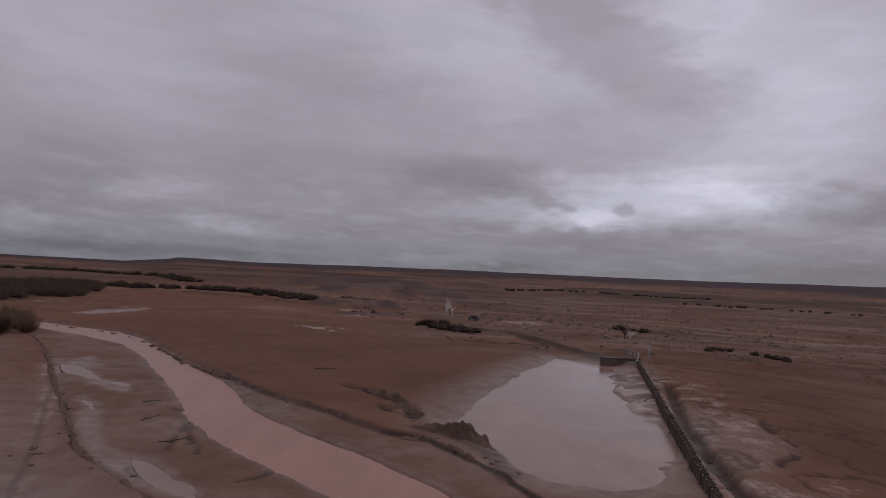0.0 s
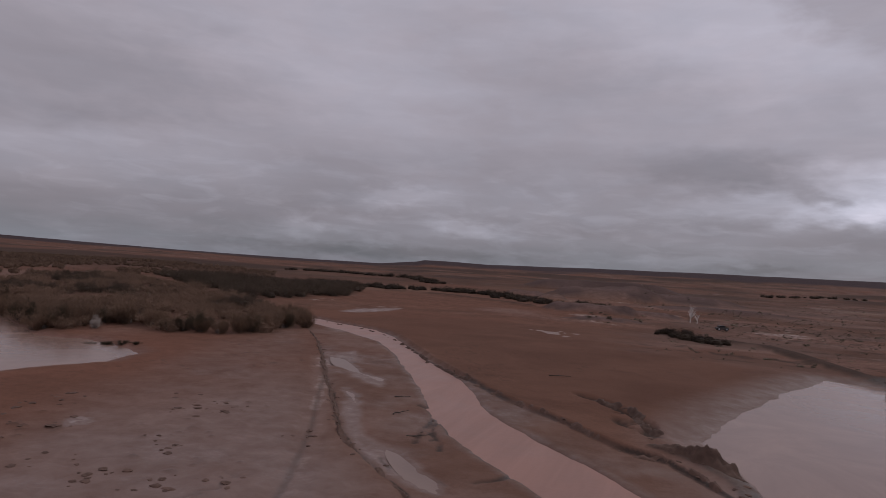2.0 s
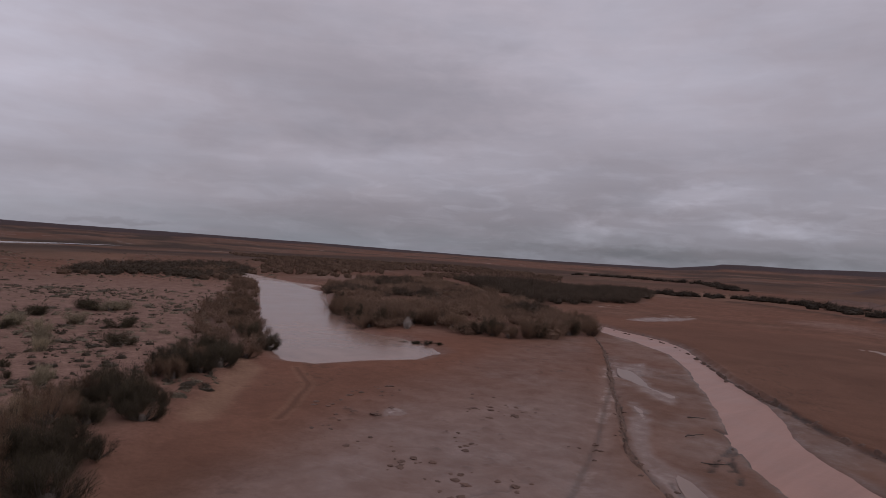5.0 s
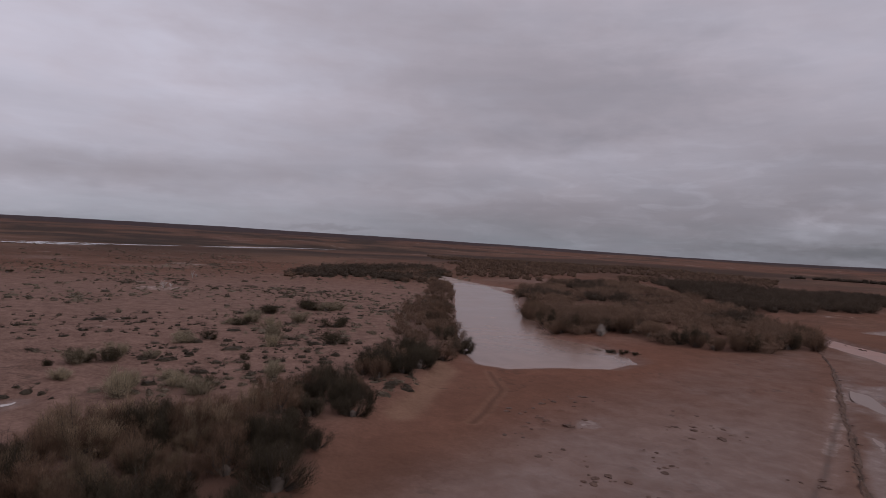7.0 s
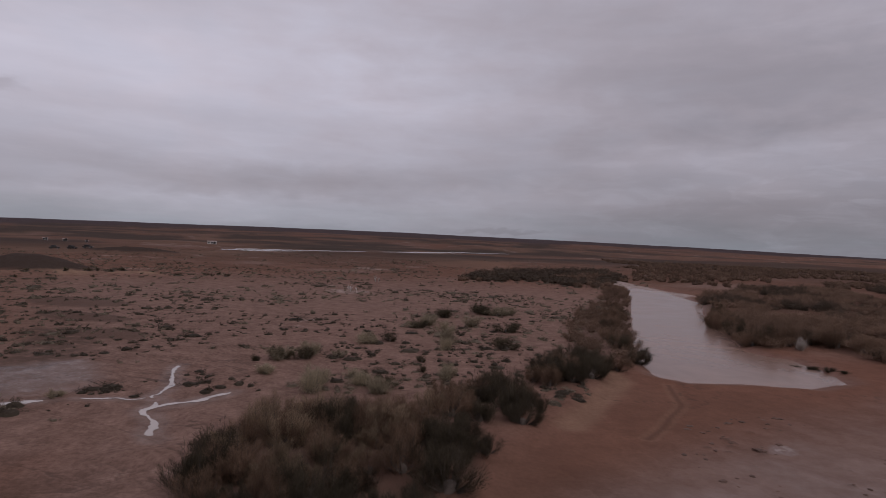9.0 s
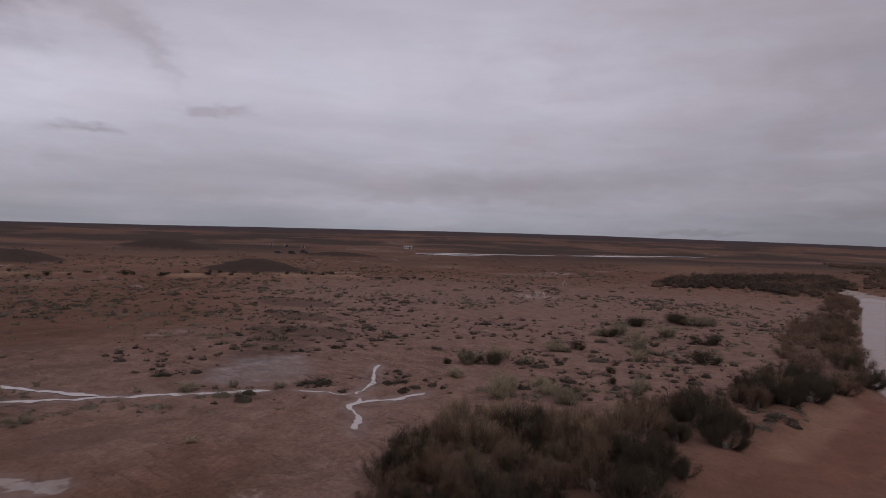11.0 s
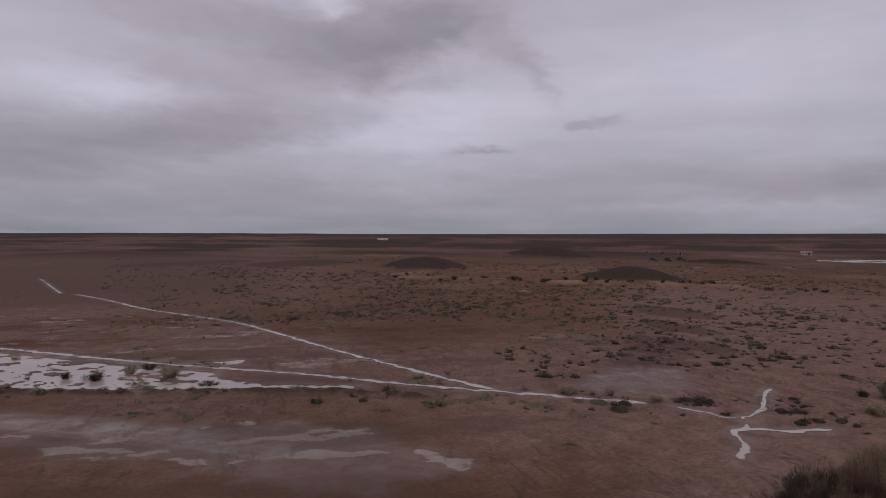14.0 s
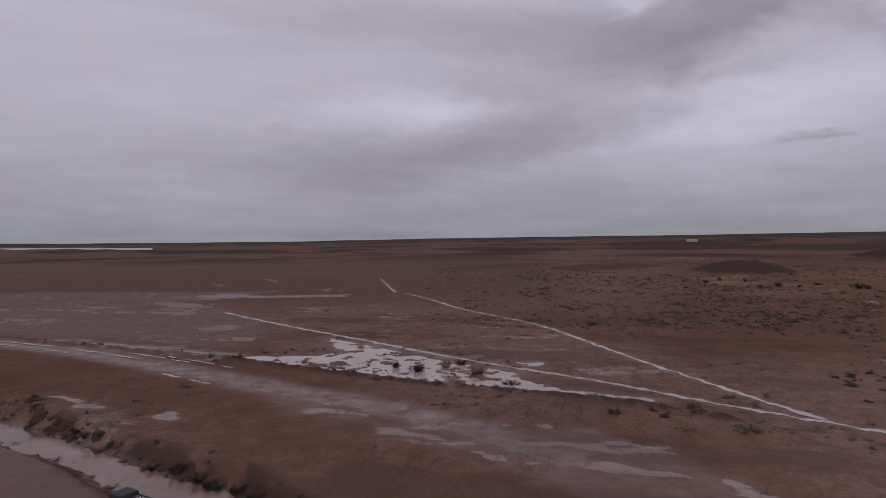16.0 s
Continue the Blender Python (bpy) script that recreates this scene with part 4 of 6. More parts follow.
    g.put(skin.inputs["Roughness"], g.span(slick, 0.0, 1.0, 0.97, 0.34))
    g.put(skin.inputs["Specular IOR Level"], g.span(damp, 0.0, 1.0, 0.05, 0.42))
    height = g.math("ADD", g.math("MULTIPLY", fine, 0.6), g.math("MULTIPLY", grit, 0.35))
    lump = g.node("ShaderNodeBump")
    lump.inputs["Distance"].default_value = 0.12
    g.put(lump.inputs["Strength"], g.math("MULTIPLY", uneven, g.span(damp, 0.0, 1.0, 0.9, 0.22)))
    g.put(lump.inputs["Height"], height)
    g.put(skin.inputs["Normal"], lump.outputs[0])
    g.put(g.node("ShaderNodeOutputMaterial").inputs[0], skin.outputs[0])
    return mat


def water_material(name, colours, ripple=0.05, rough=0.08, spec=0.5, flow=None):
    mat = bpy.data.materials.new(name)
    mat.use_nodes = True
    g = Graph(mat.node_tree)
    at = g.node("ShaderNodeTexCoord").outputs["Object"]
    swirl, small = g.noise(at, 0.12, 5.0, 0.6, 1.2), g.noise(at, 2.4, 4.0, 0.6, 0.5)
    share = g.span(swirl, 0.35, 0.65)
    if flow is not None:
        along = g.node("ShaderNodeMapping")
        along.inputs["Rotation"].default_value, along.inputs["Scale"].default_value = (0, 0, radians(flow)), (0.9, 0.10, 1)
        g.put(along.inputs["Vector"], at)
        threads = g.noise(along.outputs[0], 1.0, 6.0, 0.65, 0.6)
        share = g.math("ADD", g.math("MULTIPLY", share, 0.45), g.span(threads, 0.35, 0.65, 0.0, 0.6), clamp=True)
    colour = g.mix(share, colours[0], colours[1])
    skin = g.node("ShaderNodeBsdfPrincipled")
    skin.inputs["Specular IOR Level"].default_value = spec
    g.put(skin.inputs["Base Color"], colour)
    g.put(skin.inputs["Roughness"], g.span(swirl, 0.3, 0.7, rough, rough + 0.10))
    skin.inputs["IOR"].default_value = 1.33
    lump = g.node("ShaderNodeBump")
    lump.inputs["Strength"].default_value, lump.inputs["Distance"].default_value = ripple, 0.05
    g.put(lump.inputs["Height"], small)
    g.put(skin.inputs["Normal"], lump.outputs[0])
    g.put(g.node("ShaderNodeOutputMaterial").inputs[0], skin.outputs[0])
    return mat


SOIL = soil_material()
RIVER_WATER = water_material("muddy_river_water", ((0.250, 0.130, 0.097), (0.335, 0.178, 0.136)), 0.20, 0.32, 0.42, -30)
POND_WATER = water_material("silty_pond_water", ((0.220, 0.138, 0.110), (0.285, 0.186, 0.150)), 0.10, 0.14, 0.40)
TONGUE_WATER = water_material("thin_silty_water", ((0.190, 0.128, 0.104), (0.255, 0.178, 0.148)), 0.10, 0.30, 0.35)
DITCH_WATER = water_material("brown_ditch_water", ((0.130, 0.078, 0.058), (0.250, 0.170, 0.140)), 0.05, 0.08)
TRACK_WATER = water_material("milky_track_water", ((0.33, 0.270, 0.240), (0.44, 0.370, 0.335)), 0.03, 0.10)
TAMARISK = plant_material("tamarisk_twigs", ((0.132, 0.083, 0.056), (0.248, 0.160, 0.109)))
STRAW = plant_material("straw_brown_twigs", ((0.185, 0.131, 0.087), (0.340, 0.248, 0.168)))
WILLOW = plant_material("dark_willow_twigs", ((0.046, 0.037, 0.025), (0.096, 0.076, 0.050)))
RABBIT = plant_material("grey_brush_twigs", ((0.230, 0.190, 0.128), (0.400, 0.335, 0.235)))
GREASE = plant_material("greasewood_twigs", ((0.048, 0.040, 0.025), (0.100, 0.080, 0.050)))
PALE_TWIG = plant_material("bleached_twigs", ((0.30, 0.26, 0.23), (0.52, 0.47, 0.43)))
SCRUB = plant_material("dark_scrub_twigs", ((0.068, 0.053, 0.039), (0.125, 0.097, 0.071)))
BRUSH = plant_material("dusty_scrub_twigs", ((0.120, 0.094, 0.069), (0.205, 0.163, 0.120)))
FAR_TAMARISK = plant_material("hazy_tamarisk_twigs", ((0.158, 0.102, 0.072), (0.212, 0.140, 0.100)))
FAR_WILLOW = plant_material("hazy_willow_twigs", ((0.064, 0.047, 0.035), (0.090, 0.067, 0.050)))
BARK = material("dark_bark", ((0.05, 0.038, 0.032), (0.11, 0.085, 0.07)), 0.9, 0.3)
STEEL = material("rusted_sheet_steel", ((0.045, 0.034, 0.030), (0.105, 0.070, 0.055)), 0.75, 0.6, 0.4, 0.4)
CONCRETE = material("stained_concrete", ((0.060, 0.045, 0.037), (0.115, 0.086, 0.070)), 0.88, 1.0)
GALVANISED = material("galvanised_pipe", ((0.30, 0.30, 0.31), (0.48, 0.48, 0.49)), 0.45, 0.4, 0.1, 0.5, 0.6)
WHITE_PAINT = material("white_vehicle_paint", ((0.74, 0.74, 0.75), (0.80, 0.80, 0.80)), 0.28, 1.0, 0.02, 0.5, 0.0, 0.03)
BLACK = material("black_plastic", ((0.018, 0.018, 0.020), (0.032, 0.032, 0.034)), 0.55, 0.3)
GLASS_DARK = material("tinted_glass", ((0.02, 0.023, 0.026), (0.03, 0.033, 0.036)), 0.08, 1.0, 0.0, 0.6)
MUD_CLOD = material("dark_mud_clods", ((0.080, 0.047, 0.036), (0.145, 0.086, 0.064)), 0.9, 0.3, 0.6)
STUCCO = material("pale_house_walls", ((0.62, 0.58, 0.55), (0.76, 0.73, 0.70)), 0.9, 2.0)
ROOF = material("weathered_roof", ((0.22, 0.17, 0.155), (0.36, 0.30, 0.28)), 0.8, 2.0)
DARK_METAL = material("dark_painted_metal", ((0.03, 0.026, 0.025), (0.06, 0.05, 0.046)), 0.5, 0.5)

# ---- meshes ----


def part(name, bm, mat, parent=None, label=""):
    mesh = bpy.data.meshes.new(name)
    bm.to_mesh(mesh)
    bm.free()
    mesh.materials.append(mat)
    ob = new(name, mesh)
    if parent:
        ob.parent = parent
    return tagged(ob, label) if label else ob


def from_arrays(name, verts, faces, mat, smooth=False):
    """A mesh object from arrays of corners and of faces that all have the same number of sides."""
    mesh = bpy.data.meshes.new(name)
    n, k = faces.shape
    mesh.vertices.add(len(verts))
    mesh.vertices.foreach_set("co", np.ascontiguousarray(verts, np.float32).ravel())
    mesh.loops.add(n * k)
    mesh.loops.foreach_set("vertex_index", np.ascontiguousarray(faces, np.int32).ravel())
    mesh.polygons.add(n)
    mesh.polygons.foreach_set("loop_start", np.arange(0, n * k, k, dtype=np.int32))
    if smooth:
        mesh.polygons.foreach_set("use_smooth", np.ones(n, bool))
    mesh.update(calc_edges=True)
    mesh.materials.append(mat)
    return new(name, mesh)


def bead(bm, size, at, bevel=0.0, turn=0.0):
    """A box with softened edges."""
    made = bmesh.ops.create_cube(bm, size=1.0, matrix=pose(*at, 0, 0, turn) @ Matrix.Diagonal((*size, 1)))
    if bevel:
        edges = list({e for v in made["verts"] for e in v.link_edges})
        bmesh.ops.bevel(bm, geom=edges, offset=bevel, segments=2, affect="EDGES", profile=0.6)
    return made


def rod(bm, a, b, ra, rb=None, sides=8):
    a, b = Vector(a), Vector(b)
    m = Matrix.Translation((a + b) / 2) @ (b - a).to_track_quat("Z", "Y").to_matrix().to_4x4()
    bmesh.ops.create_cone(bm, cap_ends=True, segments=sides, radius1=ra, radius2=ra if rb is None else rb, depth=(b - a).length, matrix=m)


# ---- the ground: one sheet to the horizon, finer where the camera looks ----


def make_ground():
    yaws = np.radians(np.concatenate([np.arange(-44, 204, 0.225), np.arange(204, 316, 2.0)]))
    downs = np.concatenate([np.linspace(70, 28, 14), np.arange(27.9, 2.0, -0.072), np.arange(2.0, 0.14, -0.035)])
    radii = 11.5 / np.tan(np.radians(downs))
    rr, aa = np.meshgrid(radii, yaws, indexing="ij")
    x, y = -np.sin(aa) * rr, np.cos(aa) * rr
    nr, na = x.shape
    z, soil = ground_at(x.ravel(), y.ravel())
    verts = np.column_stack([x.ravel(), y.ravel(), z])
    i, j = np.meshgrid(np.arange(nr - 1), np.arange(na), indexing="ij")
    k = (j + 1) % na
    faces = np.stack([i * na + j, (i + 1) * na + j, (i + 1) * na + k, i * na + k], -1).reshape(-1, 4)
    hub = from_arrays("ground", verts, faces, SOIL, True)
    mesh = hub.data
    for name, keys in (("soil_a", ("pale", "wet", "dark", "calm")), ("soil_b", ("red", "grey", "sand", "haze_gravel"))):
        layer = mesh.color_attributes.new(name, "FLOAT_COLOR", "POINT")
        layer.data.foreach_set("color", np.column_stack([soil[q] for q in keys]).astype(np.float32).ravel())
    # the innermost disc, straight below
    bm = bmesh.new()
    bm.from_mesh(mesh)
    bm.verts.ensure_lookup_table()
    ring = [bm.verts[q] for q in range(na)]
    bm.faces.new(ring)
    bmesh.ops.recalc_face_normals(bm, faces=bm.faces[:])
    bm.to_mesh(mesh)
    bm.free()
    return tagged(hub, "reddish brown muddy desert ground with silt, gravel and scrub", "ground", kind="structure")


make_ground()


def sheet(name, ring, level, mat, label, grow=1.2):
    """A level sheet of water; the land hides its rim."""
    cx, cy = np.mean(ring, 0)
    pts = [np.array(p, float) for p in ring]
    bm = bmesh.new()
    out = []
    for k, p in enumerate(pts):
        along = pts[(k + 1) % len(pts)] - pts[k - 1]
        side = np.array([along[1], -along[0]]) / (np.linalg.norm(along) + 1e-9)
        out.append(p + side * grow)
    area = sum(a[0] * b[1] - b[0] * a[1] for a, b in zip(pts, [*pts[1:], pts[0]]))
    if area < 0:
        out = [2 * p - q for p, q in zip(pts, out)]
    face = bm.faces.new([bm.verts.new((*p, level)) for p in out])
    bmesh.ops.triangulate(bm, faces=[face])
    bmesh.ops.recalc_face_normals(bm, faces=bm.faces[:])
    if bm.faces[:][0].normal.z < 0:
        bmesh.ops.reverse_faces(bm, faces=bm.faces[:])
    return tagged(part(name, bm, mat), label, "water", kind="structure")


def strip(name, west, east, level, mat, label, grow=0.8):
    """Running water between two banks; the land hides its rims."""
    bm = bmesh.new()
    rows = []
    for line in (west, east):
        c = np.array(curved(line, 1.0))
        run = np.concatenate([[0], np.cumsum(np.hypot(*np.diff(c, axis=0).T))])
        u = np.linspace(0, run[-1], 90)
        rows.append(np.column_stack([np.interp(u, run, c[:, 0]), np.interp(u, run, c[:, 1])]))
    across = rows[1] - rows[0]
    across /= np.hypot(*across.T)[:, None]
    a, b = rows[0] - across * grow, rows[1] + across * grow
    last = None
    for p, q in zip(a, b):
        pair = [bm.verts.new((*p, level)), bm.verts.new((*q, level))]
        if last:
            bm.faces.new((last[0], last[1], pair[1], pair[0]))
        last = pair
    bmesh.ops.recalc_face_normals(bm, faces=bm.faces[:])
    if bm.faces[:][0].normal.z < 0:
        bmesh.ops.reverse_faces(bm, faces=bm.faces[:])
    return tagged(part(name, bm, mat), label, "water", kind="structure")


strip("water_river", RIVER_WEST, RIVER_EAST, RIVER_LEVEL, RIVER_WATER, "pinkish brown muddy river winding between cut banks", 0.9)
sheet("water_pond_east", POND_E, POND_E_LEVEL, POND_WATER, "still silty pink pond behind the sheet pile wall", 0.9)
sheet("water_pond_west", POND_W, POND_W_LEVEL, POND_WATER, "still silty pond between brown thickets", 1.2)
sheet("water_flood", FLOOD, FLOOD_LEVEL, TRACK_WATER, "shallow pale flood water with muddy islands", 1.0)
strip("water_ditch", DITCH_FAR, DITCH_NEAR, DITCH_LEVEL, DITCH_WATER, "muddy brown water in a straight ditch", 0.9)
for k, ring in enumerate(TONGUES):
    sheet(f"water_tongue_{k + 1}", curved([*ring, ring[0]], 0.5)[:-1], LOW - 0.055, TONGUE_WATER, "shallow tongue of pale water on the river bed", 0.10)
sheet("water_lake_horizon", LAKE16, LAKE_LEVEL[1] + 0.4, TRACK_WATER, "far pale lake near the horizon", 0.0)


def ribbon(name, line, half, label, mat=TRACK_WATER, seed=0, lift=0.015, gaps=0.0, least=0.0):
    """Water lying in a wheel track, with an uneven width."""
    line = curved(line, 0.35)
    bm = bmesh.new()
    last = None
    for k, (px, py) in enumerate(line):
        ax, ay = line[max(0, k - 1)]
        bx, by = line[min(len(line) - 1, k + 1)]
        n = math.hypot(bx - ax, by - ay)
        sx, sy = -(by - ay) / n, (bx - ax) / n
        wide = noise.noise((px * 0.55, py * 0.55, seed)) + 0.8 * noise.noise((px * 1.9, py * 1.9, seed + 3))
        w = half * max(least, 0.85 + 1.0 * wide - gaps * max(0, noise.noise((px * 0.2, py * 0.2, seed + 9))))
        w *= min(1.0, 0.15 + k / 3, 0.15 + (len(line) - 1 - k) / 3)
        off = (0.75 * half + 0.10) * (noise.noise((px * 0.9, py * 0.9, seed + 5)) + 0.6 * noise.noise((px * 2.3, py * 2.3, seed + 7)))
        if w < 0.05:
            last = None
            continue
        pair = [bm.verts.new((px + sx * (w + off), py + sy * (w + off), lift)), bm.verts.new((px - sx * (w - off), py - sy * (w - off), lift))]
        if last:
            bm.faces.new((last[0], last[1], pair[1], pair[0]))
        last = pair
    bmesh.ops.recalc_face_normals(bm, faces=bm.faces[:])
    if bm.faces[:][0].normal.z < 0:
        bmesh.ops.reverse_faces(bm, faces=bm.faces[:])
    return tagged(part(name, bm, mat), label, "water", kind="structure")


for k, (line, half, gaps, least) in enumerate(((TRACK_MAIN, 0.34, 0.7, 0.25), (TRACK_MAIN_END, 0.20, 0.3, 0.5), (TRACK_NORTH, 0.19, 0.2, 0.45), (TRACK_EAST, 0.34, 0.2, 0.35), (TRACK_SOUTH, 0.19, 0.2, 0.45), (TRACK_UP, 0.26, 0.2, 0.35), (TRACK_UP_FAR, 0.24, 0.8, 0.2), ([(-22, -50), (-25.4, -47.2), (-28.4, -44.6), (-31, -41.6), (-33.4, -39.2)], 0.6, 0.3, 0.0))):
    ribbon(f"water_track_{k + 1}", line, half, "narrow strip of pale water standing in a wheel track", TRACK_WATER, k * 4.7, 0.014 + 0.003 * k, gaps, least)
for k, (line, half) in enumerate((([(-424, -76), (-432, -40), (-446, 0), (-520, 53)], 12), ([(-456, -72), (-474, -20), (-504, 26)], 11), ([(-410, -60), (-414, -34)], 6), ([(-520, 53), (-600, 110), (-640, 170)], 16))):
    ribbon(f"water_lake_plain_{k + 1}", line, half, "far pale strip of standing water on the plain", TRACK_WATER, 60 + k, LAKE_LEVEL[0] + 0.5, 0.6)
# ruts of the road that hold water
road = curved(ROAD, 1.0)


def beside(line, off):
    out = []
    for k, (px, py) in enumerate(line):
        ax, ay = line[max(0, k - 1)]
        bx, by = line[min(len(line) - 1, k + 1)]
        n = math.hypot(bx - ax, by - ay)
        out.append((px - (by - ay) / n * off, py + (bx - ax) / n * off))
    return out


for k, (off, a, b) in enumerate(((0.85, 20, 78), (-0.85, 14, 70), (2.6, 62, 84), (3.4, 76, 92), (-2.2, 84, 96))):
    ribbon(f"water_rut_{k + 1}", beside(road, off)[a:b:4], 0.17, "thin strip of pale water standing in a road rut", TRACK_WATER, 30 + k * 3.1, 0.02, 0.9)

# ---- plants ----


def stems_and_twigs(seed, stems, twigs, tall, wide, width, low=0.3, long=0.2, lobes=5, spray=0.5):
    """Arrays for a shrub: three-sided stems that fan out into a lumpy dome, and short pointed twigs along them."""
    rng = np.random.default_rng(seed)
    # plumes: bundles of stems that end at tops of uneven height
    at_a, at_r = rng.uniform(0, 2 * np.pi, lobes), 0.42 * np.sqrt(rng.uniform(0.0, 1, lobes))
    top = tall * np.sqrt(1 - 2.6 * at_r ** 2) * rng.uniform(0.62, 1.0, lobes)
    own = np.concatenate([np.arange(lobes), rng.integers(0, lobes, stems)])[:stems]
    cx, cy = np.cos(at_a) * at_r * wide, np.sin(at_a) * at_r * wide
    foot = np.column_stack([cx[own] * 0.45, cy[own] * 0.45, np.full(stems, -0.12)])
    tip = np.column_stack([cx[own] + rng.normal(0, 0.05, stems) * wide, cy[own] + rng.normal(0, 0.05, stems) * wide, top[own] * rng.uniform(0.6, 1.0, stems)])
    mid = foot * 0.55 + tip * 0.45 + np.column_stack([cx[own] * 0.12, cy[own] * 0.12, 0.06 * top[own]])
    verts, faces = [np.array([math.cos(2.1 * k) * 0.03, math.sin(2.1 * k) * 0.03, -0.12]) for k in range(3)], []
    for a, b, c in zip(foot, mid, tip):
        for p, r in ((b, 0.007), (c, 0.003)):
            for k in range(3):
                verts.append(p + np.array([math.cos(2.1 * k), math.sin(2.1 * k), 0]) * r * tall * 0.6)
        n = len(verts) - 6
        for low_ring, high_ring in ((0, n), (n, n + 3)):
            for k in range(3):
                q = (k + 1) % 3
                faces += [(low_ring + k, low_ring + q, high_ring + q), (low_ring + k, high_ring + q, high_ring + k)]
    # opaque dark dome added inside to block light and darken the gaps
    n = 9
    a = np.linspace(0, 2 * np.pi, n, endpoint=False)
    for k in range(n):
        reach = rng.uniform(0.07, 0.14) * wide
        verts.append(np.array([math.cos(a[k]) * reach, math.sin(a[k]) * reach, -0.1]))
    for k in range(n):
        reach = rng.uniform(0.05, 0.12) * wide
        verts.append(np.array([math.cos(a[k] + 0.3) * reach, math.sin(a[k] + 0.3) * reach, rng.uniform(0.10, 0.22) * tall]))
    verts.append(np.array([0, 0, 0.24 * tall]))
    m = len(verts) - 2 * n - 1
    for k in range(n):
        q = (k + 1) % n
        faces.append((k % 3, m + k, m + q))
        faces += [(m + k, m + q, m + n + q), (m + k, m + n + q, m + n + k), (m + n + k, m + n + q, m + 2 * n)]
    wood = (np.array(verts), np.array(faces))
    pick = rng.integers(0, stems, twigs)
    u = np.clip(low + (1 - low) * rng.beta(1.6, 1.1, twigs), 0, 1)[:, None]
    at = foot[pick] * (1 - u) ** 2 + 2 * mid[pick] * u * (1 - u) + tip[pick] * u ** 2
    at += rng.normal(0, 1, (twigs, 3)) * np.array([0.045 * wide, 0.045 * wide, 0.05 * tall])
    way = tip[pick] - foot[pick]
    way = 1.1 * way / np.linalg.norm(way, axis=1)[:, None] + rng.normal(0, spray, (twigs, 3))
    way /= np.linalg.norm(way, axis=1)[:, None]
    size = (tall * long * rng.uniform(0.5, 1.25, twigs))[:, None]
    side = np.cross(way, rng.normal(0, 1, (twigs, 3)))
    side /= np.linalg.norm(side, axis=1)[:, None]
    half = side * width * rng.uniform(0.6, 1.3, twigs)[:, None] * 0.5
    corners = np.stack([at - half, at + half, at + way * size], 1).reshape(-1, 3)
    corners[:, 2] = np.maximum(corners[:, 2], -0.05)
    return wood, (corners, np.arange(twigs * 3).reshape(-1, 3))


def heart(seed, wide=0.17, tall=0.40):
    """Added light-blocking core of a shrub, as loose triangles: a lumpy dome."""
    rng = np.random.default_rng(seed)
    n = 9
    a = np.linspace(0, 2 * np.pi, n, endpoint=False)
    rings = [np.column_stack([np.cos(a + k * 0.3), np.sin(a + k * 0.3), np.zeros(n)]) * (r * wide * rng.uniform(0.7, 1.25, n))[:, None] + np.array([0, 0, h * tall]) for k, (r, h) in enumerate(((0.95, -0.2), (1.05, 0.45), (0.6, 0.85)))]
    rings[2][:, 2] *= rng.uniform(0.75, 1.2, n)
    tri = []
    for low, high in zip(rings, rings[1:]):
        for k in range(n):
            q = (k + 1) % n
            tri += [low[k], low[q], high[q], low[k], high[q], high[k]]
    for k in range(n):
        tri += [rings[2][k], rings[2][(k + 1) % n], np.array([0, 0, tall])]
    return np.array(tri)


def clump(seed, twigs, width, long):
    """A low dense tuft: a lumpy dark heart and short twigs out of it."""
    rng = np.random.default_rng(seed)
    n = 7 if twigs > 20 else 5
    a = np.linspace(0, 2 * np.pi, n, endpoint=False) + rng.uniform(-0.3, 0.3, n)
    r = rng.uniform(0.20, 0.34, n)
    rim = np.column_stack([np.cos(a) * r, np.sin(a) * r, np.full(n, -0.15)])
    top = np.column_stack([np.cos(a + 0.4) * r * 0.55, np.sin(a + 0.4) * r * 0.55, rng.uniform(0.28, 0.46, n)])
    mid = np.array([0.0, 0.0, 0.38])
    tri = []
    for k in range(n):
        q = (k + 1) % n
        tri += [rim[k], rim[q], top[k], rim[q], top[q], top[k], top[k], top[q], mid]
    twig = stems_and_twigs(seed, 6, twigs, 1.0, 1.0, width, 0.3, long, 5)[1][0]
    return np.concatenate([np.array(tri), twig])


def shrub(name, seed, shape, twig_mat, label, category):
    """One shrub of its own: an anchor with stems and a crown of twigs."""
    wood, crown = stems_and_twigs(seed, *shape)
    root = new(name)
    a = from_arrays("trunk", *wood, BARK)
    b = from_arrays("crown", *crown, twig_mat)
    a.parent = b.parent = root
    return tagged(root, label, category)


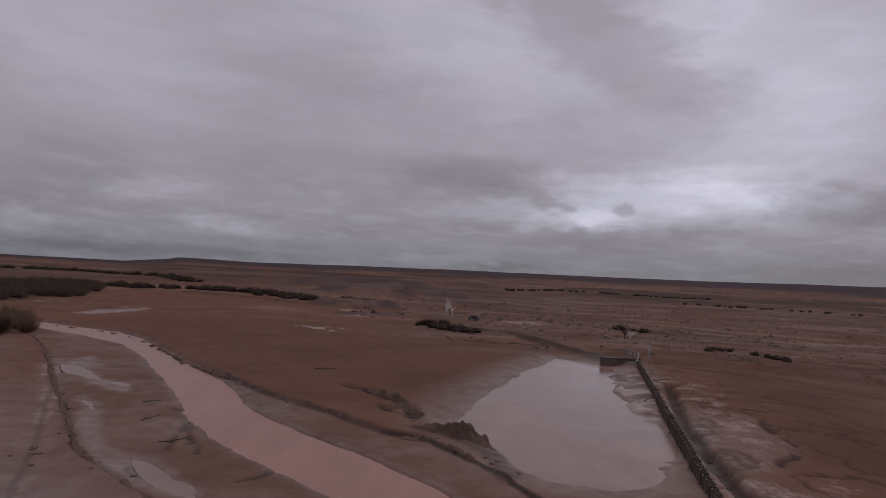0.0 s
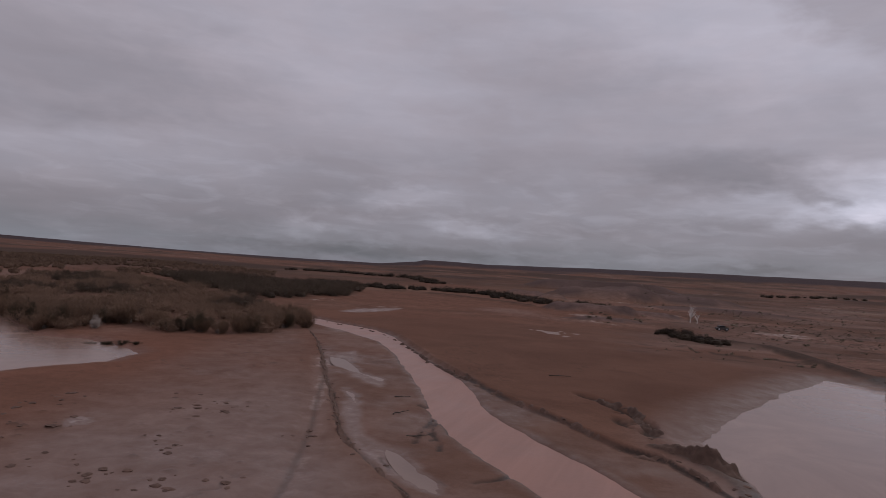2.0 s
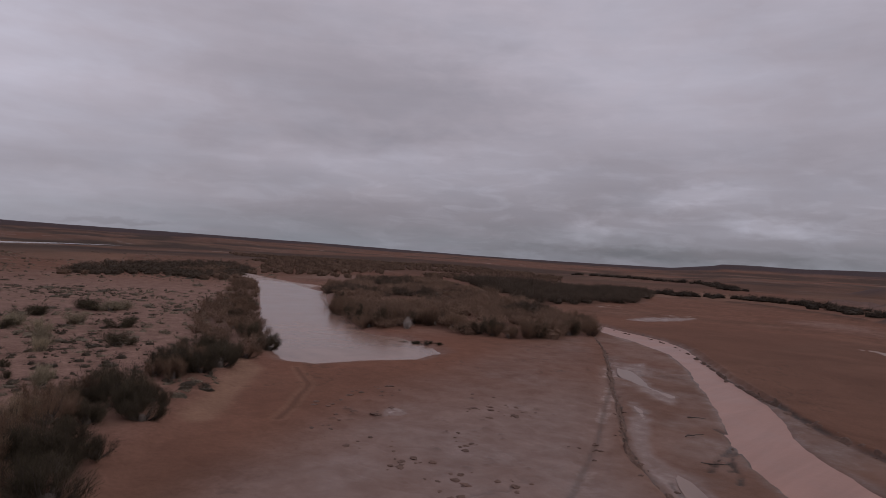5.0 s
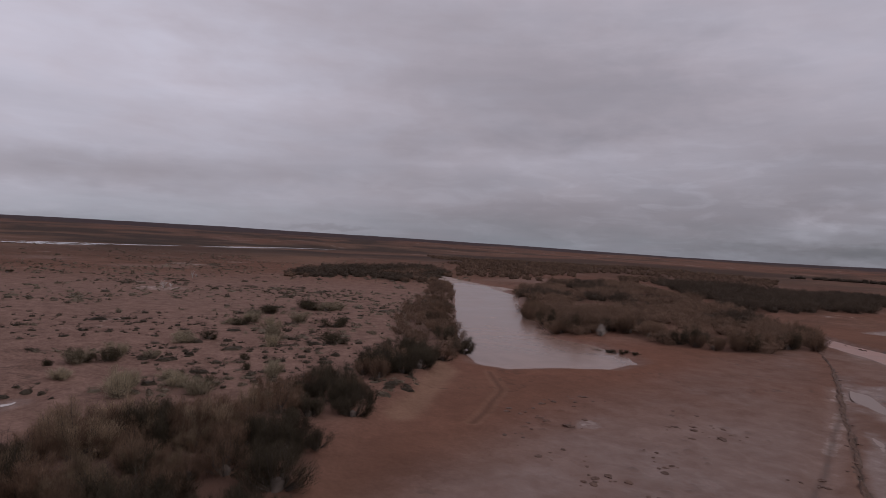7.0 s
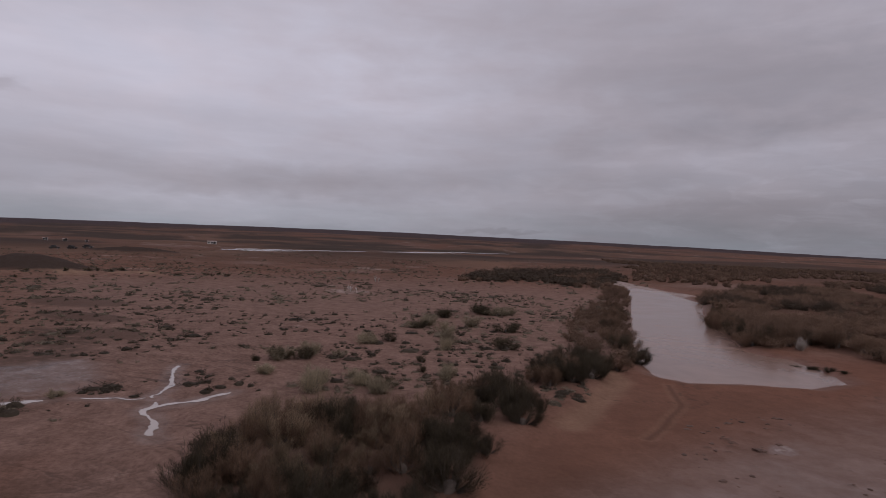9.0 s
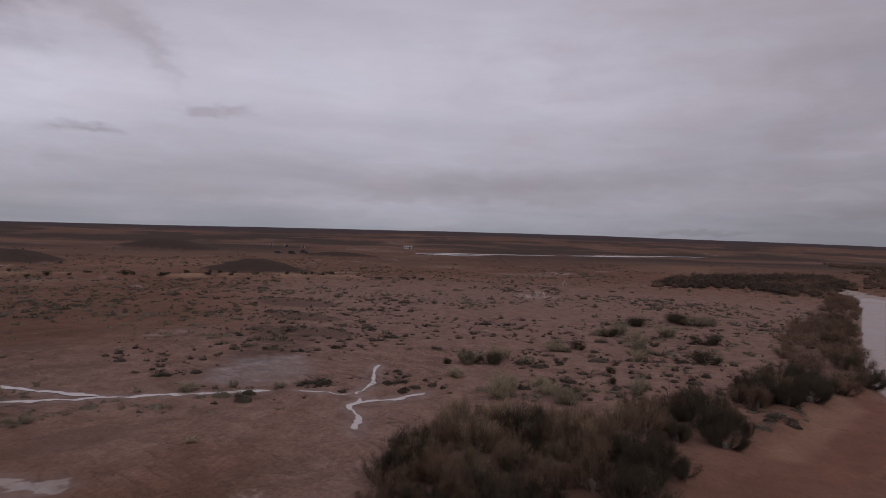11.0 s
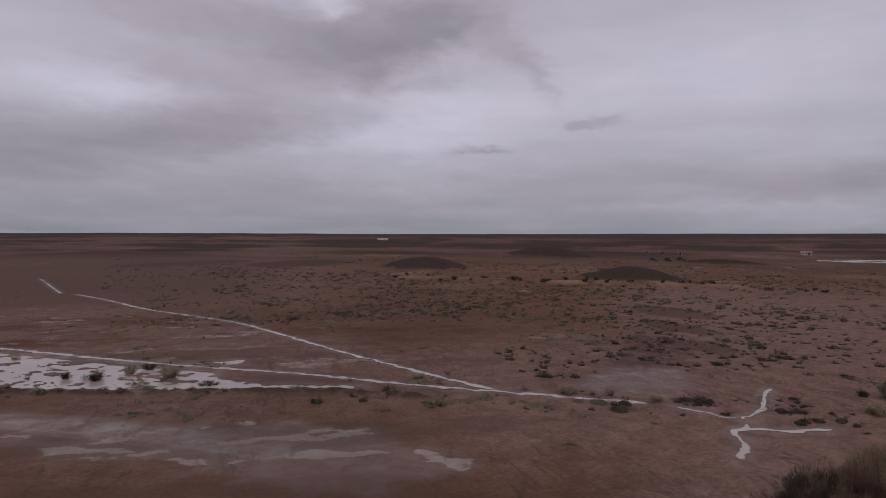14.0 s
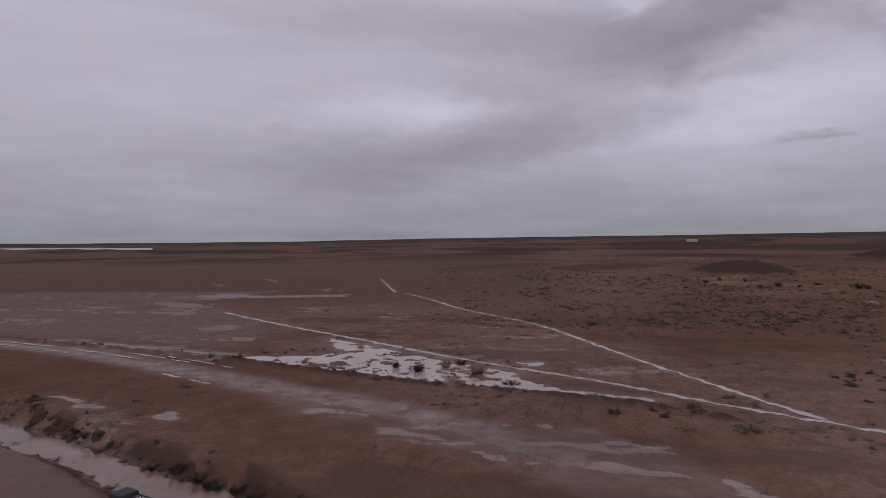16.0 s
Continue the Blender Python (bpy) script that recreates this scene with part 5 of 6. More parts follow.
def thicket_stuff(name, spots, shapes, twig_mat, label):
    """Many shrubs that nobody could count, as one mesh. spots: x, y, z, size, height, turn."""
    rng = np.random.default_rng(len(spots))
    sets = [clump(900 + k, *s) if len(s) == 3 else np.concatenate([heart(700 + k, *((0.25, 0.58) if s[1] < 350 else (0.17, 0.40))), stems_and_twigs(900 + k, *s)[1][0]]) for k, s in enumerate(shapes)]
    parts = []
    for x, y, z, size, tall, turn in spots:
        pts = sets[rng.integers(len(sets))]
        c, s = math.cos(turn), math.sin(turn)
        parts.append(np.column_stack([x + size * (pts[:, 0] * c - pts[:, 1] * s), y + size * (pts[:, 0] * s + pts[:, 1] * c), z + tall * pts[:, 2]]))
    verts = np.concatenate(parts)
    ob = from_arrays(name, verts, np.arange(len(verts)).reshape(-1, 3), twig_mat)
    tone = np.concatenate([np.full(len(p), rng.uniform(-0.22, 0.28)) for p in parts])
    ob.data.attributes.new("plant_tone", "FLOAT", "POINT").data.foreach_set("value", tone.astype(np.float32))
    return tagged(ob, label, "shrubs", kind="stuff")


def scatter(ring, gap, seed):
    """Uneven points within an outline, about a gap apart."""
    rng = np.random.default_rng(seed)
    xs, ys = [p[0] for p in ring], [p[1] for p in ring]
    gx, gy = np.meshgrid(np.arange(min(xs), max(xs), gap), np.arange(min(ys), max(ys), gap))
    x = gx.ravel() + rng.uniform(-0.6, 0.6, gx.size) * gap
    y = gy.ravel() + rng.uniform(-0.6, 0.6, gx.size) * gap
    ok = inside(x, y, ring, 5) < 0
    return x[ok], y[ok]


def heights(x, y):
    return ground_at(np.asarray(x, float), np.asarray(y, float))[0]


def plant(kinds, x, y, sizes, talls, group, seed, pick=None):
    """Copies of the given shrubs at those places, which share their meshes."""
    rng = np.random.default_rng(seed)
    z = heights(x, y)
    first = set()
    pick = rng.integers(0, len(kinds), len(z)) if pick is None else pick
    for px, py, pz, s, h, k in zip(x, y, z, sizes, talls, pick):
        m = Matrix.Translation((px, py, pz - 0.03)) @ Matrix.Rotation(rng.uniform(0, 6.28), 4, "Z") @ Matrix.Diagonal((s, s, h, 1))
        root = kinds[k]
        if k in first:
            root = copy_thing(root, m)
        first.add(k)
        root.matrix_basis = m
        root["group"] = group


# shapes: stems, twigs, height, width, twig width, lowest twigs, twig length, lobes (unit height and width)
TALL = (44, 4800, 1.0, 1.0, 0.0060, 0.12, 0.105, 9, 0.40)
DOME = (30, 2600, 1.0, 1.0, 0.009, 0.05, 0.15, 12, 0.6)
FAR_TALL = (30, 900, 1.0, 1.0, 0.013, 0.04, 0.14, 10, 0.55)
FARTHEST = (14, 170, 1.0, 1.0, 0.045, 0.05, 0.18, 6, 0.6)
FAR_DOME = (110, 0.022, 0.30)
TUFT = (60, 0.024, 0.34)
FAR_TUFT = (9, 0.06, 0.42)

# the bank thicket beside the sandy edge, one shrub at a time
rng = np.random.default_rng(5)
spots = [scatter(THICKET_NEAR, 1.3, 11), scatter(THICKET_BANK, 1.35, 18), scatter(THICKET_SPUR, 1.6, 19)]
bx, by = (np.concatenate([q[k] for q in spots]) for k in (0, 1))
keep = layers(bx, by, 4.0, 3, 80) > -0.70
bx, by = bx[keep], by[keep]
kinds = [shrub("tamarisk", 40 + k, TALL, TAMARISK, "leafless reddish brown tamarisk shrub in a bank thicket", "shrub") for k in range(3)]
kinds += [shrub("willow_shrub", 50 + k, TALL, WILLOW, "dark leafless willow shrub in a bank thicket", "shrub") for k in range(3)]
kinds += [shrub("tamarisk", 43 + k, TALL, STRAW, "tamarisk shrub with pale straw brown tips in a bank thicket", "shrub") for k in range(2)]
species = layers(bx, by, 6, 3, 89) + rng.normal(0, 0.25, len(bx))
pick = np.where(species > 0.05, 3 + rng.integers(0, 3, len(bx)), np.where(species < -0.35, 6 + rng.integers(0, 2, len(bx)), rng.integers(0, 3, len(bx))))
tall = np.clip(1.75 + 0.75 * layers(bx, by, 3.2, 3, 81) + rng.uniform(-0.45, 0.5, len(bx)), 0.7, 2.6)
plant(kinds, bx, by, tall * rng.uniform(1.15, 1.75, len(bx)), tall, "shrubs of the bank thicket", 6, pick)

# bare dead stems that stand out of it
kinds = [shrub("dead_shrub", 57 + k, (9, 60, 1.0, 1.0, 0.012, 0.4, 0.16, 5), BARK, "tall bare dead shrub standing out of a thicket", "shrub") for k in range(2)]
plant(kinds, [-36.5, -34.0, -44.0, -49.5, -31.5, -41.0], [-3.5, -6.0, 10.5, 18.0, -7.0, 8.5], [1.5, 1.3, 1.6, 1.5, 1.2, 1.4], [2.3, 2.1, 2.4, 2.3, 1.9, 2.2], "dead shrubs of the bank thicket", 8)

# front row of the thicket between pond and river
front = [(-101, 66.5), (-80.9, 56.5), (-69.5, 53), (-70.8, 62), (-62.2, 61.5), (-57.2, 62.4), (-53.0, 67.6), (-53.2, 79), (-62.8, 93)]
line = curved(front, 1.5)
fx = np.array([p[0] for p in line]) + rng.normal(0, 0.8, len(line)) - 1.0
fy = np.array([p[1] for p in line]) + rng.normal(0, 0.8, len(line)) + 0.8
kinds = [shrub("tamarisk", 60 + k, TALL, TAMARISK, "leafless brown tamarisk at the edge of a dense thicket", "shrub") for k in range(3)]
kinds += [shrub("willow_shrub", 66, TALL, WILLOW, "dark leafless willow at the edge of a dense thicket", "shrub")]
tall = rng.uniform(1.9, 3.3, len(fx))
plant(kinds, fx, fy, tall * rng.uniform(1.1, 1.6, len(fx)), tall, "front row of the pond thicket", 7)

# single shrubs on the plain: x, y, width, height
DARK_SHRUBS = [(-65.2, 18.2, 4.5, 1.7), (-46.5, 3.7, 2.5, 1.2), (-52.8, 7.5, 1.3, 0.8), (-59.1, -3.0, 3.0, 1.4), (-71.6, 6.1, 2.8, 1.1), (-94.4, 16.7, 5.0, 1.7), (-102.1, 23.5, 5.2, 1.7), (-82.5, 11.1, 2.8, 1.5), (-80.2, 22.7, 5.2, 1.7), (-49.9, 2.1, 1.7, 1.1), (-57.5, 8.0, 1.3, 0.8), (-58.7, -5.2, 3.1, 1.4), (-99.6, 24.0, 5.2, 1.7), (-57.6, -7.2, 1.5, 0.7), (-24.7, -58.7, 1.6, 0.8), (-19.7, -57.8, 2.7, 0.9), (-18.1, -60.0, 1.6, 0.7), (-25.4, -48.9, 1.9, 0.6), (-59.6, 49.6, 2.2, 0.5), (-58.0, 50.2, 2.4, 0.55), (-56.5, 50.9, 2.0, 0.5), (-54.8, 51.2, 1.6, 0.4)]
GREY_SHRUBS = [(-45.6, -1.4, 3.1, 1.9), (-48.0, 2.3, 2.9, 1.3), (-63.7, 11.4, 1.9, 1.8), (-58.3, -5.0, 3.5, 1.4), (-52.3, -5.9, 2.8, 1.0), (-72.0, 3.3, 3.8, 1.2), (-59.7, 0.5, 2.1, 0.8), (-98.1, 26.3, 5.2, 1.7), (-84.8, 18.9, 3.8, 1.9), (-79.0, 14.0, 2.8, 2.1), (-47.9, -1.5, 2.8, 2.0), (-60.7, -2.6, 2.7, 1.7), (-69.1, 3.4, 3.0, 1.0), (-99.4, 28.0, 4.5, 1.7), (-82.8, 10.4, 2.9, 1.2), (-49.3, 9.1, 1.9, 1.4), (-50.3, 1.5, 2.2, 1.0), (-45.2, 3.4, 3.0, 1.5), (-51.3, 9.4, 2.3, 1.4), (-85.8, 12.6, 4.6, 1.8), (-69.7, 12.9, 2.5, 2.2), (-43.7, -25.6, 2.7, 0.7), (-46.2, -19.1, 1.6, 0.7), (-45.4, -22.6, 1.0, 0.8), (-39.3, -37.9, 1.7, 0.7), (-33.7, -30.8, 2.4, 0.5), (-32.8, -18.9, 1.0, 0.4), (-24.4, -53.9, 2.3, 1.1), (-22.8, -58.0, 1.6, 1.1), (-21.6, -53.5, 2.0, 0.4), (-17.8, -72.8, 1.3, 0.5)]
for name, label, mat, spots, seed in (("greasewood", "dark low greasewood bush on bare red soil", GREASE, DARK_SHRUBS, 70), ("rabbitbrush", "straw grey rabbitbrush bush on bare red soil", RABBIT, GREY_SHRUBS, 80)):
    kinds = [shrub(name, seed + k, DOME, mat, label, "shrub") for k in range(3)]
    plant(kinds, [p[0] for p in spots], [p[1] for p in spots], [p[2] for p in spots], [p[3] for p in spots], name + " bushes on the plain", seed)
# bushes along the sandy scarp on the plain
scarp = curved([(-134, -134), (-146, -98), (-160, -84), (-172, -52), (-178, -30)], 3.0)
sx = np.array([p[0] for p in scarp]) + rng.normal(0, 5, len(scarp))
sy = np.array([p[1] for p in scarp]) + rng.normal(0, 3, len(scarp))
kinds = [shrub("greasewood", 96 + k, (14, 260, 1.0, 1.0, 0.04, 0.12, 0.2, 6), GREASE, "dark bush on an orange sand scarp", "shrub") for k in range(3)]
plant(kinds, sx, sy, rng.uniform(1.6, 4.2, len(sx)), rng.uniform(0.7, 1.4, len(sx)), "bushes on the sand scarp", 97)
# single shrubs along the pond's bank
bank = curved([(-57.5, 30), (-66, 33.2), (-78, 38.6), (-92, 45.2), (-110, 53.5)], 2.6)
sx = np.array([p[0] for p in bank]) + rng.normal(0.5, 1.0, len(bank))
sy = np.array([p[1] for p in bank]) + rng.normal(-1.8, 1.0, len(bank))
kinds = [shrub("tamarisk", 130 + k, TALL, TAMARISK, "leafless reddish tamarisk on the pond's bank", "shrub") for k in range(2)]
kinds += [shrub("willow_shrub", 133, TALL, WILLOW, "dark leafless willow on the pond's bank", "shrub")]
tall = rng.uniform(1.1, 2.3, len(sx))
plant(kinds, sx, sy, tall * rng.uniform(1.3, 1.9, len(sx)), tall, "shrubs on the pond's bank", 98)
kinds = [shrub("saltbush", 93, DOME, PALE_TWIG, "pale silvery saltbush in front of the thicket", "shrub")]
plant(kinds, [-68.2], [57.2], [2.8], [1.8], "saltbush", 9)


def spots_of(x, y, tall, wide, seed):
    r = np.random.default_rng(seed)
    return np.column_stack([x, y, heights(x, y) - 0.05, tall * wide * r.uniform(0.9, 1.5, len(x)), tall * r.uniform(0.75, 1.15, len(x)), r.uniform(0, 6.28, len(x))])


# the inner and far thickets, past counting
x, y = scatter(THICKET_MID, 3.4, 12)
open_spots = layers(x, y, 14, 3, 82) > -0.42
x, y = x[open_spots], y[open_spots]
dark = layers(x, y, 9, 3, 83) > 0.30
t = np.clip(2.4 + 1.3 * layers(x, y, 9, 3, 84), 1.0, 3.6)
thicket_stuff("tamarisk_thicket", spots_of(x[~dark], y[~dark], t[~dark], 1.9, 1), [FAR_TALL] * 5, FAR_TAMARISK, "dense thicket of leafless reddish brown tamarisk")
x2, y2 = scatter(THICKET_DARK, 4.2, 13)
t2 = 3.3 + 0.5 * layers(x2, y2, 18, 3, 85)
thicket_stuff("willow_thicket", spots_of(np.concatenate([x[dark], x2]), np.concatenate([y[dark], y2]), np.concatenate([t[dark], t2]), 1.7, 2), [FAR_TALL] * 5, FAR_WILLOW, "dense dark thicket of leafless willow")
x, y = scatter(THICKET_POND, 2.5, 14)
far = layers(x, y, 9, 3, 88) > -0.55
x3, y3 = scatter(THICKET_FARL, 4.0, 15)
x4, y4 = scatter([(-215, 108), (-300, 150), (-520, 230), (-430, 400), (-240, 330), (-180, 240), (-195, 165), (-190, 130)], 5.0, 16)
some = layers(x4, y4, 30, 3, 86) > -0.15
near_side = layers(x3, y3, 14, 3, 188) > -0.1
thicket_stuff("willow_thicket", spots_of(x3[near_side], y3[near_side], 2.3 + 0.6 * layers(x3[near_side], y3[near_side], 12, 2, 87), 1.8, 6), [FARTHEST] * 5, FAR_WILLOW, "dark far thicket at the head of the pond")
far_x, far_y = np.concatenate([x3[~near_side], x4[some]]), np.concatenate([y3[~near_side], y4[some]])
thicket_stuff("tamarisk_thicket", spots_of(far_x, far_y, 2.2 + 0.5 * layers(far_x, far_y, 12, 2, 87), 1.5, 5), [FARTHEST] * 5, FAR_TAMARISK, "farthest brown thickets along the wash")
x, y = x[far], y[far]
thicket_stuff("tamarisk_thicket", spots_of(x, y, 1.5 + 0.4 * layers(x, y, 12, 2, 87), 1.5, 3), [FAR_TALL] * 5, FAR_TAMARISK, "far brown thickets along the wash")
# lines of dark trees far up the valley
rng = np.random.default_rng(21)
lines = [([(-150, 236), (-117, 232), (-100, 246), (-76, 246), (-58, 236)], 110, 2.6), ([(-300, 420), (-190, 400), (-130, 330)], 90, 3.0), ([(-62, 228), (-46, 214), (-30, 216)], 40, 2.4),
         ([(60, 560), (112, 612), (190, 640), (260, 600)], 90, 2.6), ([(-3, 129), (1, 124), (6, 119.7)], 40, 1.4), ([(44, 152), (48, 147)], 10, 1.4), ([(48, 112), (53, 108), (55, 97)], 16, 1.0), ([(150, 420), (200, 380), (280, 330)], 30, 1.8)]
lx, ly, lt = [], [], []
for corners, count, tall in lines:
    c = curved(corners, 2.0)
    for k in range(count):
        px, py = c[int(rng.integers(len(c)))]
        wide = 1.0 if tall < 1.5 else 3.5
        lx.append(px + rng.normal(0, wide))
        ly.append(py + rng.normal(0, wide))
        lt.append(tall * rng.uniform(0.6, 1.2))
thicket_stuff("dark_tree_line", spots_of(np.array(lx), np.array(ly), np.array(lt), 2.0, 4), [(16, 300, 1.0, 1.0, 0.020, 0.04, 0.16, 8, 0.6)] * 4, FAR_WILLOW, "far lines of dark leafless trees and brush")


def scrub(name, mat, count, seed, label, area, shapes, tall, thresh, size):
    """Low brush strewn over the plain in drifts."""
    r = np.random.default_rng(seed)
    (a0, a1), (r0, r1) = area
    yaw = np.radians(r.uniform(a0, a1, count))
    rad = r0 * (r1 / r0) ** (r.uniform(0, 1, count) ** 0.8)
    x, y = -np.sin(yaw) * rad, np.cos(yaw) * rad
    z, soil = ground_at(x, y)
    drift = layers(x, y, 26, 4, seed) + 0.5 * layers(x, y, 6, 3, seed + 1)
    ok = (drift > thresh) & (soil["wet"] < 0.35) & (soil["sand"] < 0.25) & (soil["dark"] < 0.62) & (z > -0.25) & (inside(x, y, FLATS, 8) > 0.5)
    x, y, z = x[ok], y[ok], z[ok]
    h = tall * np.clip(np.exp(r.normal(-0.25, 0.42, len(x))), 0.35, 2.0)
    spots = np.column_stack([x, y, z - 0.03, h * size * np.exp(r.normal(0.05, 0.35, len(x))), h, r.uniform(0, 6.28, len(x))])
    return thicket_stuff(name, spots, shapes, mat, label)


FLATS = [(-62, 33), (-56, 25.5), (-43, 20.5), (-36, 15.5), (-27, 9), (-10, 0), (-10, 40), (-45, 60), (-50, 48)]
scrub("low_scrub", SCRUB, 2300, 30, "low dark scrub strewn over the nearer plain", ((66, 152), (46, 100)), [TUFT] * 6, 0.34, 0.03, 3.6)
scrub("low_scrub", BRUSH, 2200, 33, "low grey brush strewn over the nearer plain", ((62, 160), (44, 100)), [TUFT] * 6, 0.34, 0.02, 3.6)
scrub("low_scrub", SCRUB, 11300, 31, "low dark scrub strewn over the far plain", ((64, 152), (96, 430)), [FAR_TUFT] * 6, 0.46, -0.05, 4.0)
scrub("low_scrub", BRUSH, 7000, 34, "low grey brush strewn over the far plain", ((62, 160), (90, 360)), [FAR_TUFT] * 6, 0.48, -0.1, 3.6)
scrub("low_scrub", SCRUB, 6000, 37, "low dark scrub on the far side of the wash", ((-44, 8), (140, 700)), [FAR_TUFT] * 6, 0.36, 0.0, 3.6)
scrub("low_scrub", BRUSH, 2600, 39, "low grey brush on the far side of the wash", ((-44, 4), (140, 500)), [FAR_TUFT] * 5, 0.36, 0.05, 3.4)
scrub("low_scrub", SCRUB, 3000, 41, "sparse scrub on the wet plain by the road", ((118, 203), (50, 280)), [FAR_TUFT] * 6, 0.20, 0.3, 3.6)
scrub("low_scrub", SCRUB, 700, 43, "low dark scrub on the land behind the wall", ((-44, 2), (92, 190)), [TUFT] * 5, 0.26, 0.1, 3.4)
scrub("low_scrub", BRUSH, 700, 45, "low grey brush on the land behind the wall", ((-44, 2), (92, 190)), [TUFT] * 5, 0.28, 0.05, 3.4)
# brush and islands in the flooded hollow, and along the berm and ditch
rng = np.random.default_rng(55)
bx, by = [], []
for corners, count, wide in ((BERM, 110, 0.5), (DITCH_CREST, 120, 0.8), (DITCH_FAR, 170, 0.6), (DITCH_NEAR, 60, 0.4)):
    c = curved(corners, 0.5)
    for k in range(count):
        px, py = c[int(rng.integers(len(c)))]
        bx.append(px + rng.normal(0, wide))
        by.append(py + rng.normal(0, wide))
bx, by = np.array(bx), np.array(by)
thicket_stuff("bank_brush", spots_of(bx, by, 0.24 * np.exp(rng.normal(0, 0.4, len(bx))), 2.6, 8), [FAR_DOME] * 5, SCRUB, "low dark brush along berm and ditch banks")
ix, iy = scatter(FLOOD, 1.3, 56)
ok = layers(ix, iy, 3.0, 3, 57) > 0.45
thicket_stuff("flooded_brush", spots_of(ix[ok], iy[ok], np.full(ok.sum(), 0.32), 2.2, 10), [FAR_DOME] * 5, BRUSH, "low brush standing in shallow flood water")
kinds = [shrub("greasewood", 120 + k, DOME, GREASE, "dark brush clump on the ditch bank", "shrub") for k in range(2)]
ditch = [(12.0, -55.8), (8.3, -49.4), (7.6, -48.3), (2.9, -40.8), (1.6, -39.2), (0.4, -37.6), (-0.4, -36.4), (-1.5, -35.0), (-2.4, -33.6)]
plant(kinds, [p[0] for p in ditch], [p[1] for p in ditch], [1.5, 1.3, 1.1, 1.2, 1.5, 1.6, 1.7, 1.5, 1.3], [0.4, 0.5, 0.4, 0.4, 0.6, 0.6, 0.6, 0.55, 0.5], "brush clumps on the ditch bank", 58)

# ---- built things ----


def lift(x, y):
    return float(heights([x], [y])[0])


def sheet_pile_wall():
    """A long wall of interlocking rusted sheets; each sheet is a bent plate."""
    (ax, ay), (bx, by) = WALL
    n = math.hypot(bx - ax, by - ay)
    ux, uy = (bx - ax) / n, (by - ay) / n
    bx, by, n = bx + ux * 9, by + uy * 9, n + 9
    root = tagged(new("sheet_pile_wall"), "long dark rusted sheet pile wall along a silty pond", "wall")
    root.matrix_basis = Matrix.Translation((ax, ay, 0)) @ Matrix.Rotation(math.atan2(uy, ux), 4, "Z")
    bm = bmesh.new()
    rise, half, thick = 0.62, 0.16, 0.035
    shape = [(0, -half), (0.26, -half), (0.42, half), (0.68, half), (0.84, -half)]
    low, top = -1.3, rise
    for (x0, y0), (x1, y1) in zip(shape, shape[1:]):
        corners = []
        for z in (low, top):
            for x, y in ((x0, y0 - thick), (x1, y1 - thick), (x1, y1 + thick), (x0, y0 + thick)):
                corners.append(bm.verts.new((x, y, z)))
        q = corners
        for f in ((0, 1, 5, 4), (1, 2, 6, 5), (2, 3, 7, 6), (3, 0, 4, 7), (4, 5, 6, 7), (3, 2, 1, 0)):
            bm.faces.new([q[k] for k in f])
    first = part("sheet_pile", bm, STEEL, root)
    rng = random.Random(3)
    count = int(n / 0.84)
    for k in range(1, count):
        ob = new("sheet_pile", first.data)
        ob.parent = root
        ob.location = (k * 0.84, rng.uniform(-0.02, 0.02), rng.uniform(-0.06, 0.04))
    return root


sheet_pile_wall()


def headwall():
    root = tagged(new("concrete_headwall"), "stained concrete headwall with a rail at the pond's corner", "retaining wall")
    root.matrix_basis = pose(24.4, 83.4, -0.6, 0, 0, 10)
    bm = bmesh.new()
    bead(bm, (5.6, 0.35, 2.6), (0, 0, -0.1), 0.03)
    part("wall_slab", bm, CONCRETE, root)
    bm = bmesh.new()
    bead(bm, (5.8, 0.6, 0.18), (0, 0.05, 1.29), 0.03)
    part("coping", bm, CONCRETE, root)
    bm = bmesh.new()
    bead(bm, (0.35, 3.0, 2.2), (2.65, 1.72, 0.1), 0.03)
    part("wing_wall", bm, CONCRETE, root)
    rail = bmesh.new()
    for z in (1.75, 2.15):
        rod(rail, (2.6, -0.1, z), (2.6, 3.0, z), 0.035)
    for y in (0.0, 1.0, 2.0, 2.9):
        rod(rail, (2.6, y, 1.15), (2.6, y, 2.17), 0.035)
    rod(rail, (2.6, -0.1, 1.75), (1.6, -1.3, 0.6), 0.035)
    rod(rail, (2.6, -0.1, 2.15), (1.6, -1.3, 1.0), 0.035)
    part("handrail", rail, GALVANISED, root, "galvanised pipe handrail")


headwall()
gauge = tagged(new("gauge_post"), "pale metal gauge post beside the headwall", "post")
gauge.matrix_basis = pose(29.3, 86.5, lift(29.3, 86.5))
bm = bmesh.new()
rod(bm, (0, 0, -0.2), (0, 0, 1.1), 0.05, 0.05, 10)
part("pole", bm, GALVANISED, gauge)
bm = bmesh.new()
bead(bm, (0.36, 0.24, 0.42), (0, 0, 1.2), 0.04)
part("instrument_box", bm, GALVANISED, gauge)


